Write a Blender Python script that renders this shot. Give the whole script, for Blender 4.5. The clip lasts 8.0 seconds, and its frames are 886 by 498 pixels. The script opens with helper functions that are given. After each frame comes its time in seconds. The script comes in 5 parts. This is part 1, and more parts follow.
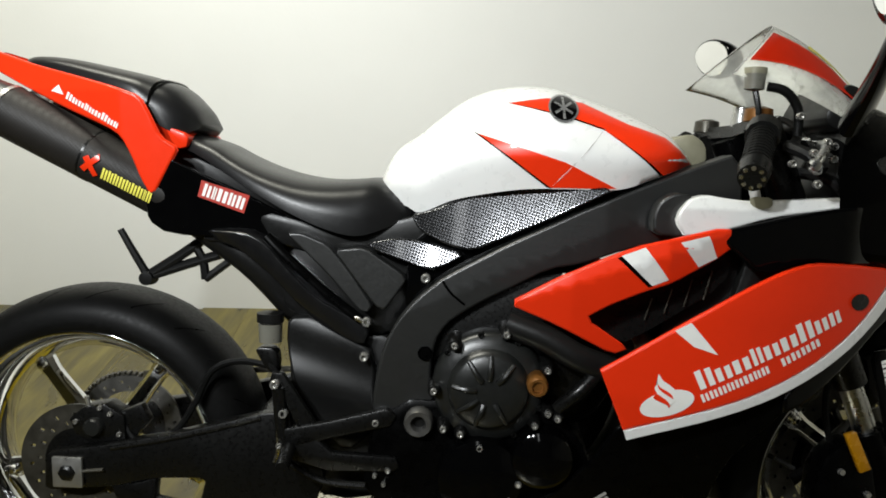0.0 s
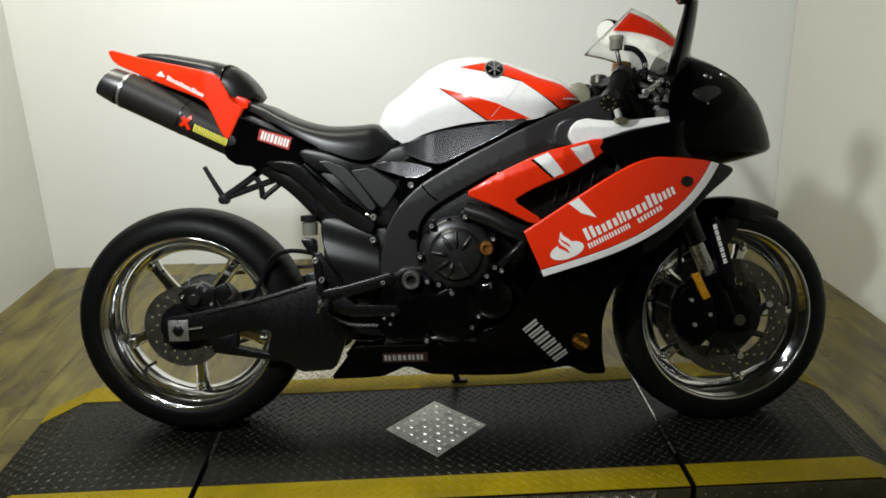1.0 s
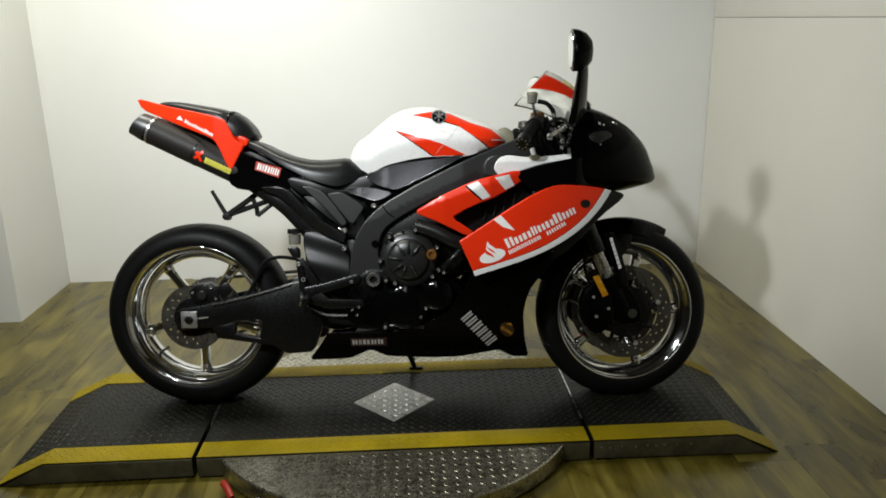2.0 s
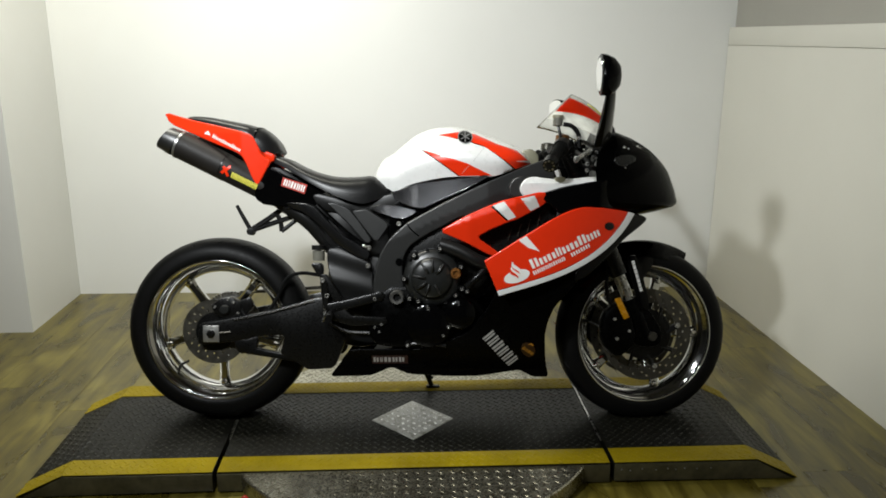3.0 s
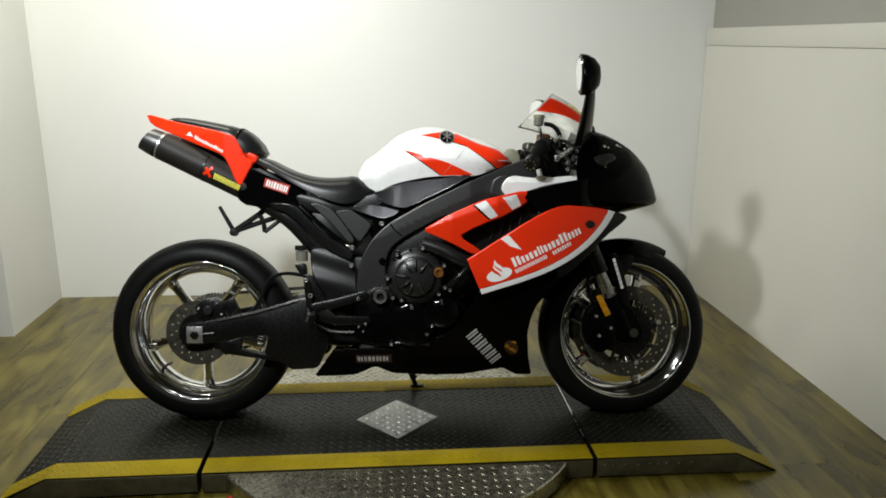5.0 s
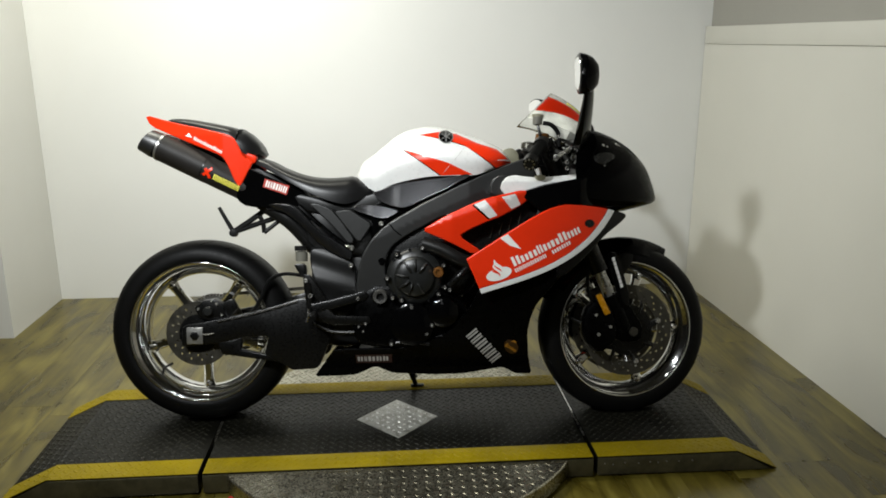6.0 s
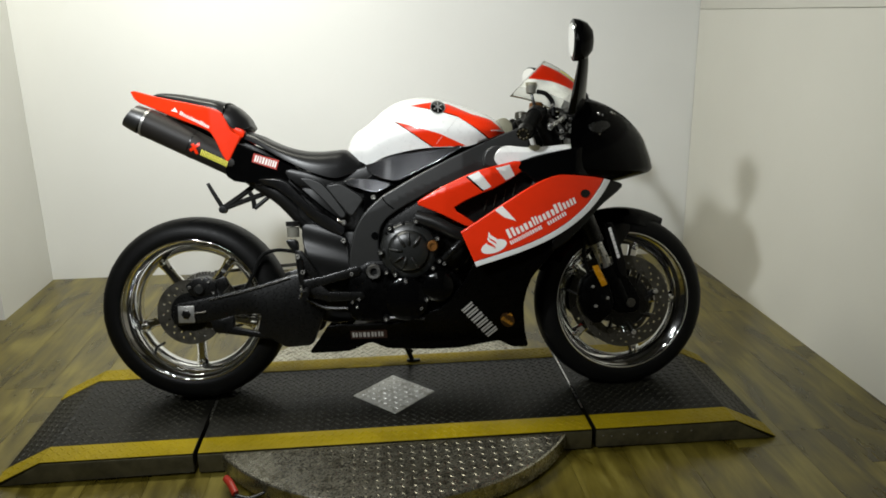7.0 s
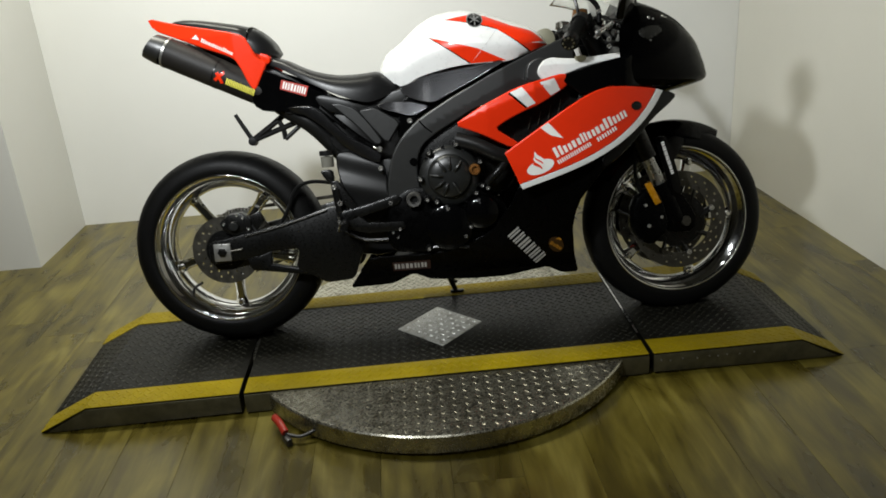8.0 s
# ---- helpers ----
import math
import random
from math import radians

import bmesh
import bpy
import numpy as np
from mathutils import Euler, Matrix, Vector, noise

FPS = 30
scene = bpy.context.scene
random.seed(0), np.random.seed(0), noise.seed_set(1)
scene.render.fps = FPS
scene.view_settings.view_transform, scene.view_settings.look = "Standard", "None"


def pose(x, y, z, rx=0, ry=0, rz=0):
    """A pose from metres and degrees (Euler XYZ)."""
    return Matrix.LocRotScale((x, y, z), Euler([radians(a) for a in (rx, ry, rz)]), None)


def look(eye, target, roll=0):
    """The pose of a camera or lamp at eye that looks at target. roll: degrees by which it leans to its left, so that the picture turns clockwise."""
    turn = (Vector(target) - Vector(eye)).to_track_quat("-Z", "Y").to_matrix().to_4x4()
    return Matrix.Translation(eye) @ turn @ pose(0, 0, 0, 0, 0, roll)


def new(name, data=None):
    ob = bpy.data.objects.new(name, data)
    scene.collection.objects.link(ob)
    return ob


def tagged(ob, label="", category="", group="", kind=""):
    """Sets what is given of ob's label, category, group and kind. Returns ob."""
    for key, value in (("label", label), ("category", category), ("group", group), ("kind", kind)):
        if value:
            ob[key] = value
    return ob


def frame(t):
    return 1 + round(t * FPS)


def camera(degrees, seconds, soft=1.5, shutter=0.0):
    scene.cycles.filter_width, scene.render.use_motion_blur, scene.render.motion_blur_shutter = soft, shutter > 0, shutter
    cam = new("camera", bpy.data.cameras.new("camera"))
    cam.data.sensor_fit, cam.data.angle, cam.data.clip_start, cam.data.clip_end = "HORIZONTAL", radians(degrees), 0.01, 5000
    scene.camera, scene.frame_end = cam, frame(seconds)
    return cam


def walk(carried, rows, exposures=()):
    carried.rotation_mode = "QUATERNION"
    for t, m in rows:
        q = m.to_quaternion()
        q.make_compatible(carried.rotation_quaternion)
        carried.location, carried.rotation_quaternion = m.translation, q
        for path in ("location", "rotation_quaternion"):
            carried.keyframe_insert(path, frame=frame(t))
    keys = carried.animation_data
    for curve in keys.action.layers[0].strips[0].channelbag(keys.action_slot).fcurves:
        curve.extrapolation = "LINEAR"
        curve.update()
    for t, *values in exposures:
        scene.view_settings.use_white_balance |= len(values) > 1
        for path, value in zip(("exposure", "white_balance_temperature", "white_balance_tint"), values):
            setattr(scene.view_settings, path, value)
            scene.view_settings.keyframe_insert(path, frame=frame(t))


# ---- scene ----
cam = camera(59.0, 8.0, soft=1.75)
PATH = [
    (0, (-0.153, -1.201, 1.196), (-0.124, 0.694, 0.558), 1.19),
    (0.3, (-0.108, -1.439, 1.179), (-0.131, 0.443, 0.502), 0.88),
    (0.5, (-0.086, -1.560, 1.211), (-0.045, 0.339, 0.583), -0.42),
    (0.6, (-0.099, -1.622, 1.214), (-0.035, 0.272, 0.575), -1.58),
    (1, (-0.140, -1.891, 1.224), (-0.087, 0.000, 0.573), -1.68),
    (1.5, (-0.127, -2.211, 1.267), (-0.202, -0.288, 0.723), -1.51),
    (2, (-0.061, -2.435, 1.314), (0.030, -0.519, 0.747), -1.03),
    (2.2, (-0.082, -2.454, 1.332), (0.004, -0.540, 0.757), -1.91),
    (3.3, (-0.165, -2.440, 1.314), (-0.053, -0.509, 0.805), 0.78),
    (3.5, (-0.167, -2.444, 1.312), (-0.052, -0.520, 0.778), 0.41),
    (4, (-0.165, -2.453, 1.311), (-0.025, -0.522, 0.810), 0.14),
    (4.5, (-0.156, -2.458, 1.313), (-0.007, -0.531, 0.798), 0.19),
    (6, (-0.154, -2.463, 1.316), (-0.004, -0.537, 0.799), -0.13),
    (6.5, (-0.142, -2.446, 1.309), (0.011, -0.525, 0.776), -0.52),
    (7, (-0.146, -2.426, 1.303), (0.013, -0.519, 0.722), -1.02),
    (7.5, (-0.164, -2.380, 1.285), (-0.034, -0.473, 0.696), -2.46),
    (8, (-0.187, -2.316, 1.245), (-0.110, -0.458, 0.507), -4.29),
]
walk(cam, [(t, look(eye, target, roll)) for t, eye, target, roll in PATH])

# ---- light ----
scene.view_settings.exposure = 0.0
world = bpy.data.worlds.new("room_air")
scene.world = world
world.use_nodes = True
world.node_tree.nodes["Background"].inputs[0].default_value = (0.9, 0.95, 1.0, 1)
world.node_tree.nodes["Background"].inputs[1].default_value = 0.02


def ceiling_lamp(x, y, z, sx, sy, watts, colour, turn=0.0):
    lamp = bpy.data.lights.new("ceiling_lamp", "AREA")
    lamp.shape, lamp.size, lamp.size_y, lamp.energy, lamp.color = "RECTANGLE", sx, sy, watts, colour
    ob = new("lamp_light", lamp)
    ob.matrix_world = pose(x, y, z, 0, 0, turn)
    return ob


CEIL = 2.75


def aimed_spot(at, aim, watts):
    """An unseen spotlight high on the side of the viewer, aimed past the machine at the far wall."""
    lamp = bpy.data.lights.new("aimed_spot", "SPOT")
    lamp.energy, lamp.shadow_soft_size, lamp.color = watts, 0.07, (0.945, 0.985, 1.0)
    lamp.spot_size, lamp.spot_blend = radians(88), 1.0
    turn = (Vector(aim) - Vector(at)).to_track_quat("-Z", "Y").to_matrix().to_4x4()
    new("aimed_spot_light", lamp).matrix_world = Matrix.Translation(at) @ turn


aimed_spot((-1.22, -1.81, 2.26), (0.55, 1.5, 1.06), 276)
# second spot added only as fill for the left wall and floor
aimed_spot((-0.75, -1.85, 2.30), (-1.25, 1.4, 0.60), 128)
ceiling_lamp(-1.05, 0.40, 2.70, 1.2, 0.3, 48, (0.98, 0.965, 0.84))
ceiling_lamp(-0.32, -2.9, 2.70, 0.14, 2.6, 8, (0.955, 0.985, 0.98))


# ---- materials ----
def node_mat(name):
    m = bpy.data.materials.new(name)
    m.use_nodes = True
    nt = m.node_tree
    return m, nt, nt.nodes["Principled BSDF"]


def link(nt, a, b):
    nt.links.new(a, b)


def coords(nt, scale=(1, 1, 1), kind="Object"):
    tc = nt.nodes.new("ShaderNodeTexCoord")
    mp = nt.nodes.new("ShaderNodeMapping")
    mp.inputs["Scale"].default_value = scale
    link(nt, tc.outputs[kind], mp.inputs["Vector"])
    return mp.outputs["Vector"]


def noise_tex(nt, vec, scale, detail=4.0, rough=0.55):
    n = nt.nodes.new("ShaderNodeTexNoise")
    n.inputs["Scale"].default_value, n.inputs["Detail"].default_value, n.inputs["Roughness"].default_value = scale, detail, rough
    link(nt, vec, n.inputs["Vector"])
    return n.outputs["Fac"]


def ramp(nt, fac, stops):
    r = nt.nodes.new("ShaderNodeValToRGB")
    el = r.color_ramp.elements
    while len(el) < len(stops):
        el.new(0.5)
    for e, (p, c) in zip(el, stops):
        e.position, e.color = p, (*c, 1) if len(c) == 3 else (c[0], c[0], c[0], 1)
    link(nt, fac, r.inputs["Fac"])
    return r.outputs["Color"]


def spread(nt, fac, lo, hi):
    r = nt.nodes.new("ShaderNodeMapRange")
    r.inputs["To Min"].default_value, r.inputs["To Max"].default_value = lo, hi
    r.inputs["From Min"].default_value, r.inputs["From Max"].default_value = 0.3, 0.7
    link(nt, fac, r.inputs["Value"])
    return r.outputs["Result"]


def bump(nt, bsdf, height, strength, distance=0.001):
    b = nt.nodes.new("ShaderNodeBump")
    b.inputs["Strength"].default_value, b.inputs["Distance"].default_value = strength, distance
    link(nt, height, b.inputs["Height"])
    link(nt, b.outputs["Normal"], bsdf.inputs["Normal"])


def surface(name, colour, rough=0.5, metal=0.0, coat=0.0, vary=0.15, rough_vary=0.1, grain=60, relief=0.0, blotch=6, specular=0.5):
    """A solid surface with tone and gloss that wander at two scales, and a fine relief."""
    m, nt, b = node_mat(name)
    vec = coords(nt)
    big, fine = noise_tex(nt, vec, blotch, 3), noise_tex(nt, vec, grain, 5)
    mix = nt.nodes.new("ShaderNodeMath")
    mix.operation = "ADD"
    h1, h2 = nt.nodes.new("ShaderNodeMath"), nt.nodes.new("ShaderNodeMath")
    h1.operation = h2.operation = "MULTIPLY"
    h1.inputs[1].default_value, h2.inputs[1].default_value = 0.6, 0.4
    link(nt, big, h1.inputs[0])
    link(nt, fine, h2.inputs[0])
    link(nt, h1.outputs[0], mix.inputs[0])
    link(nt, h2.outputs[0], mix.inputs[1])
    lo, hi = [c * (1 - vary) for c in colour], [min(1, c * (1 + vary)) for c in colour]
    link(nt, ramp(nt, mix.outputs[0], [(0.35, lo), (0.65, hi)]), b.inputs["Base Color"])
    link(nt, spread(nt, fine, max(0.02, rough - rough_vary), min(1, rough + rough_vary)), b.inputs["Roughness"])
    b.inputs["Metallic"].default_value = metal
    b.inputs["Specular IOR Level"].default_value = specular
    b.inputs["Coat Weight"].default_value = coat
    b.inputs["Coat Roughness"].default_value = 0.06
    if relief:
        bump(nt, b, fine, 0.6, relief)
    return m


RED = surface("red_paint", (0.69, 0.029, 0.005), 0.30, coat=0.12, vary=0.03, rough_vary=0.02, specular=0.2)
WHITE = surface("white_paint", (0.69, 0.69, 0.668), 0.3, coat=0.8, vary=0.03, rough_vary=0.05)
GLOSSY = surface("gloss_black_moulding", (0.006, 0.006, 0.0062), 0.22, vary=0.15, rough_vary=0.05, specular=0.5)
GLOSS = surface("black_gloss_paint", (0.0012, 0.0012, 0.0013), 0.09, vary=0.2, rough_vary=0.03, specular=0.20)
PLASTIC = surface("black_plastic", (0.0060, 0.0060, 0.0058), 0.36, vary=0.15, rough_vary=0.06, relief=0.00002, grain=240, specular=0.30)
SATIN = surface("satin_grey_aluminium", (0.0110, 0.0113, 0.0108), 0.40, metal=0.1, vary=0.10, rough_vary=0.04, relief=0.00001, grain=200, specular=0.8)
CAST = surface("black_cast_metal", (0.0036, 0.0036, 0.0034), 0.30, vary=0.25, rough_vary=0.06, relief=0.00002, grain=160, specular=0.28)
COVER = surface("charcoal_engine_cover", (0.0085, 0.009, 0.0085), 0.34, vary=0.12, rough_vary=0.05, relief=0.00008, grain=180, specular=0.5)
RUBBER = surface("tyre_rubber", (0.0036, 0.0036, 0.0034), 0.48, vary=0.2, rough_vary=0.08, relief=0.00008, grain=160, specular=0.12)
VINYL = surface("seat_vinyl", (0.0065, 0.0065, 0.0067), 0.34, vary=0.08, rough_vary=0.05, relief=0.00006, grain=300, specular=0.3)
CHROME = surface("chrome", (0.84, 0.84, 0.83), 0.07, metal=1.0, vary=0.04, rough_vary=0.02)
STEEL = surface("bright_steel", (0.55, 0.55, 0.54), 0.28, metal=1.0, vary=0.15)
ZINC = surface("zinc_plated_steel", (0.50, 0.49, 0.46), 0.26, metal=0.8, vary=0.1, rough_vary=0.08)
DEEP = surface("deep_black_moulding", (0.0009, 0.0009, 0.0009), 0.30, vary=0.2, specular=0.06)
MOTTLEDGREY = surface("mottled_grey", (0.010, 0.010, 0.009), 0.25, coat=0.2, vary=0.6, blotch=40, specular=0.4)
DARKSTEEL = surface("brake_disc_steel", (0.060, 0.056, 0.045), 0.38, metal=0.6, vary=0.3, blotch=20)
ALU = surface("raw_aluminium", (0.36, 0.355, 0.335), 0.35, metal=0.8, vary=0.15)
DULLALU = surface("weathered_aluminium", (0.11, 0.107, 0.10), 0.40, metal=0.7, vary=0.2)
GOLD = surface("brass_cap", (0.17, 0.070, 0.014), 0.38, metal=0.5, vary=0.25)
AMBER = surface("amber_reflector", (0.40, 0.175, 0.004), 0.25, coat=0.2, vary=0.2)
CREAM = surface("white_decal", (0.78, 0.77, 0.73), 0.4, vary=0.03)
YELLOWDECAL = surface("yellow_decal", (0.72, 0.66, 0.10), 0.4, vary=0.06)
GOLDDECAL = surface("gold_decal", (0.34, 0.15, 0.012), 0.4, vary=0.4, blotch=60)
BROWNDECAL = surface("brown_decal", (0.030, 0.011, 0.002), 0.4, vary=0.4, blotch=50)
GREYDECAL = surface("grey_decal", (0.42, 0.41, 0.39), 0.4, vary=0.1)
DARKRED = surface("dark_red_decal", (0.022, 0.005, 0.004), 0.4, vary=0.2)
FLUID = surface("milky_reservoir", (0.13, 0.127, 0.105), 0.35, vary=0.1)
BRACKET = surface("olive_grey_bracket", (0.20, 0.19, 0.13), 0.5, vary=0.15)
SILVER = surface("silver_emblem", (0.30, 0.30, 0.30), 0.3, metal=0.7, vary=0.1)
MIRROR = surface("mirror_glass", (0.92, 0.92, 0.92), 0.03, metal=1.0, vary=0.0, rough_vary=0.01)
REDPLASTIC = surface("red_clamp_paint", (0.36, 0.022, 0.010), 0.45, vary=0.3)


def carbon_mat():
    m, nt, b = node_mat("carbon_weave")
    vec = coords(nt, (1, 1, 1))
    ch = nt.nodes.new("ShaderNodeTexChecker")
    ch.inputs["Scale"].default_value = 300
    rot = nt.nodes.new("ShaderNodeMapping")
    rot.inputs["Rotation"].default_value = (0, radians(28), 0)
    rot.inputs["Scale"].default_value = (1, 0.001, 1)
    link(nt, vec, rot.inputs["Vector"])
    link(nt, rot.outputs["Vector"], ch.inputs["Vector"])
    link(nt, ramp(nt, ch.outputs["Fac"], [(0.0, (0.003, 0.003, 0.003)), (1.0, (0.085, 0.085, 0.09))]), b.inputs["Base Color"])
    link(nt, spread(nt, ch.outputs["Fac"], 0.32, 0.20), b.inputs["Roughness"])
    b.inputs["Metallic"].default_value = 0.85
    b.inputs["Coat Weight"].default_value = 0.3
    b.inputs["Coat Roughness"].default_value = 0.06
    bump(nt, b, ch.outputs["Fac"], 0.8, 0.0006)
    return m


CARBON = carbon_mat()


def canister_mat():
    m, nt, b = node_mat("dark_carbon_canister")
    vec = coords(nt)
    ch = nt.nodes.new("ShaderNodeTexChecker")
    ch.inputs["Scale"].default_value = 320
    link(nt, vec, ch.inputs["Vector"])
    n = noise_tex(nt, vec, 14, 4)
    link(nt, ramp(nt, n, [(0.3, (0.006, 0.005, 0.0042)), (0.7, (0.013, 0.011, 0.009))]), b.inputs["Base Color"])
    link(nt, spread(nt, ch.outputs["Fac"], 0.52, 0.66), b.inputs["Roughness"])
    b.inputs["Specular IOR Level"].default_value = 0.3
    return m


CANISTER = canister_mat()


def glass_mat():
    """Thin clear sheet: light passes straight, a little gloss and a milky diffuse haze."""
    m = bpy.data.materials.new("clear_screen")
    m.use_nodes = True
    nt = m.node_tree
    nt.nodes.clear()
    out = nt.nodes.new("ShaderNodeOutputMaterial")
    clear, gloss, haze = nt.nodes.new("ShaderNodeBsdfTransparent"), nt.nodes.new("ShaderNodeBsdfGlossy"), nt.nodes.new("ShaderNodeBsdfDiffuse")
    clear.inputs["Color"].default_value = (0.97, 0.98, 0.94, 1)
    gloss.inputs["Roughness"].default_value = 0.05
    haze.inputs["Color"].default_value = (0.85, 0.85, 0.78, 1)
    fres = nt.nodes.new("ShaderNodeFresnel")
    fres.inputs["IOR"].default_value = 1.25
    first, second = nt.nodes.new("ShaderNodeMixShader"), nt.nodes.new("ShaderNodeMixShader")
    n = noise_tex(nt, coords(nt), 18, 5)
    link(nt, spread(nt, n, 0.30, 0.50), first.inputs[0])
    link(nt, clear.outputs[0], first.inputs[1])
    link(nt, haze.outputs[0], first.inputs[2])
    link(nt, fres.outputs[0], second.inputs[0])
    link(nt, first.outputs[0], second.inputs[1])
    link(nt, gloss.outputs[0], second.inputs[2])
    link(nt, second.outputs[0], out.inputs["Surface"])
    return m


CLEAR = glass_mat()


def wall_mat(name, colour):
    m, nt, b = node_mat(name)
    vec = coords(nt)
    big, fine = noise_tex(nt, vec, 0.9, 4), noise_tex(nt, vec, 90, 6)
    lo, hi = [c * 0.95 for c in colour], [min(1, c * 1.03) for c in colour]
    link(nt, ramp(nt, big, [(0.3, lo), (0.7, hi)]), b.inputs["Base Color"])
    link(nt, spread(nt, fine, 0.5, 0.62), b.inputs["Roughness"])
    b.inputs["Specular IOR Level"].default_value = 0.35
    bump(nt, b, fine, 0.35, 0.0008)
    return m


WALL = wall_mat("white_wall_paint", (0.755, 0.755, 0.722))
CEILING = wall_mat("unlit_ceiling_colour", (0.07, 0.07, 0.065))
# colour of the unseen walls: an unlit room put into the paint
DIM = wall_mat("unlit_wall_colour", (0.05, 0.05, 0.046))
# weaker light on the east wall is put into these two colours
SHADEDGREY = wall_mat("shaded_upper_wall", (0.36, 0.35, 0.31))
SHADEDWHITE = wall_mat("shaded_white_wall", (0.68, 0.668, 0.60))


def plank_mat():
    """Grey-brown oak vinyl: long streaks, darker cathedral figure, a tone of its own for each board."""
    m, nt, b = node_mat("grey_oak_plank")
    oi = nt.nodes.new("ShaderNodeObjectInfo")
    tc = nt.nodes.new("ShaderNodeTexCoord")
    off = nt.nodes.new("ShaderNodeVectorMath")
    off.operation = "MULTIPLY_ADD"
    comb = nt.nodes.new("ShaderNodeCombineXYZ")
    for k in range(3):
        link(nt, oi.outputs["Random"], comb.inputs[k])
    off.inputs[1].default_value = (37, 53, 11)
    link(nt, comb.outputs[0], off.inputs[0])
    link(nt, tc.outputs["Object"], off.inputs[2])

    def layer(scale, size, detail):
        mp = nt.nodes.new("ShaderNodeMapping")
        mp.inputs["Scale"].default_value = scale
        link(nt, off.outputs[0], mp.inputs["Vector"])
        n = nt.nodes.new("ShaderNodeTexNoise")
        n.inputs["Scale"].default_value, n.inputs["Detail"].default_value, n.inputs["Distortion"].default_value = size, detail, 0.7
        link(nt, mp.outputs[0], n.inputs["Vector"])
        return n.outputs["Fac"]

    broad, streak, grain = layer((1, 0.30, 1), 10, 5), layer((1, 0.08, 1), 34, 5), layer((1, 0.03, 1), 260, 3)
    add = nt.nodes.new("ShaderNodeMath")
    add.operation = "MULTIPLY_ADD"
    add.inputs[1].default_value = 0.68
    link(nt, broad, add.inputs[0])
    half = nt.nodes.new("ShaderNodeMath")
    half.operation = "MULTIPLY"
    half.inputs[1].default_value = 0.32
    link(nt, streak, half.inputs[0])
    link(nt, half.outputs[0], add.inputs[2])
    col = ramp(nt, add.outputs[0], [(0.30, (0.042, 0.032, 0.0034)), (0.44, (0.076, 0.059, 0.0066)), (0.54, (0.134, 0.107, 0.0150)), (0.67, (0.218, 0.182, 0.036))])
    tone = nt.nodes.new("ShaderNodeMapRange")
    tone.inputs["To Min"].default_value, tone.inputs["To Max"].default_value = 0.88, 1.12
    link(nt, oi.outputs["Random"], tone.inputs["Value"])
    mul = nt.nodes.new("ShaderNodeVectorMath")
    mul.operation = "SCALE"
    link(nt, col, mul.inputs[0])
    link(nt, tone.outputs[0], mul.inputs["Scale"])
    link(nt, mul.outputs[0], b.inputs["Base Color"])
    link(nt, spread(nt, broad, 0.24, 0.36), b.inputs["Roughness"])
    b.inputs["Specular IOR Level"].default_value = 0.7
    bump(nt, b, streak, 0.4, 0.0006)
    return m


PLANK = plank_mat()


def worn_paint(name, colour, under, amount, rough, metal=0.0, specular=0.5):
    """Paint scuffed through to what lies under it."""
    m, nt, b = node_mat(name)
    vec = coords(nt)
    wear, big, fine = noise_tex(nt, vec, 26, 8, 0.7), noise_tex(nt, vec, 5, 4), noise_tex(nt, vec, 150, 4)
    tone = ramp(nt, big, [(0.3, [c * 0.72 for c in colour]), (0.7, [min(1, c * 1.15) for c in colour])])
    mask = ramp(nt, wear, [(amount, (0, 0, 0)), (amount + 0.05, (1, 1, 1))])
    mix = nt.nodes.new("ShaderNodeMix")
    mix.data_type = "RGBA"
    link(nt, mask, mix.inputs["Factor"])
    link(nt, tone, mix.inputs["A"])
    mix.inputs["B"].default_value = (*under, 1)
    link(nt, mix.outputs["Result"], b.inputs["Base Color"])
    link(nt, spread(nt, fine, rough - 0.1, rough + 0.12), b.inputs["Roughness"])
    b.inputs["Metallic"].default_value = metal
    b.inputs["Specular IOR Level"].default_value = specular
    bump(nt, b, fine, 0.4, 0.0004)
    return m


DECKBLACK = worn_paint("black_deck_paint", (0.0042, 0.0040, 0.0026), (0.010, 0.010, 0.0065), 0.63, 0.40, specular=0.25)
YELLOW = worn_paint("yellow_safety_paint", (0.30, 0.222, 0.003), (0.11, 0.08, 0.004), 0.64, 0.45, specular=0.16)
TREAD = worn_paint("tread_plate_aluminium", (0.46, 0.44, 0.36), (0.26, 0.245, 0.19), 0.54, 0.27, 0.95)
# marks darker and rougher than the plate they stand on
TREADMARK = worn_paint("grey_tread_marks", (0.19, 0.18, 0.14), (0.13, 0.122, 0.09), 0.54, 0.36, 0.8)
PLATE = worn_paint("bare_tread_plate", (0.40, 0.395, 0.355), (0.24, 0.235, 0.20), 0.52, 0.36, 0.35)
PLATEMARK = worn_paint("bright_tread_marks", (0.78, 0.77, 0.72), (0.52, 0.51, 0.46), 0.60, 0.26, 0.5)
# raised tops paler than the deck, their glints put into the colour
TREADTOP = worn_paint("glint_tread_tops", (0.013, 0.0125, 0.0075), (0.032, 0.030, 0.020), 0.55, 0.40, specular=0.34)
DIRTY = surface("dirty_deck_edge", (0.085, 0.077, 0.044), 0.42, metal=0.4, vary=0.35, blotch=12)
GROOVE = surface("brown_board_joint", (0.030, 0.023, 0.007), 0.6, vary=0.2)


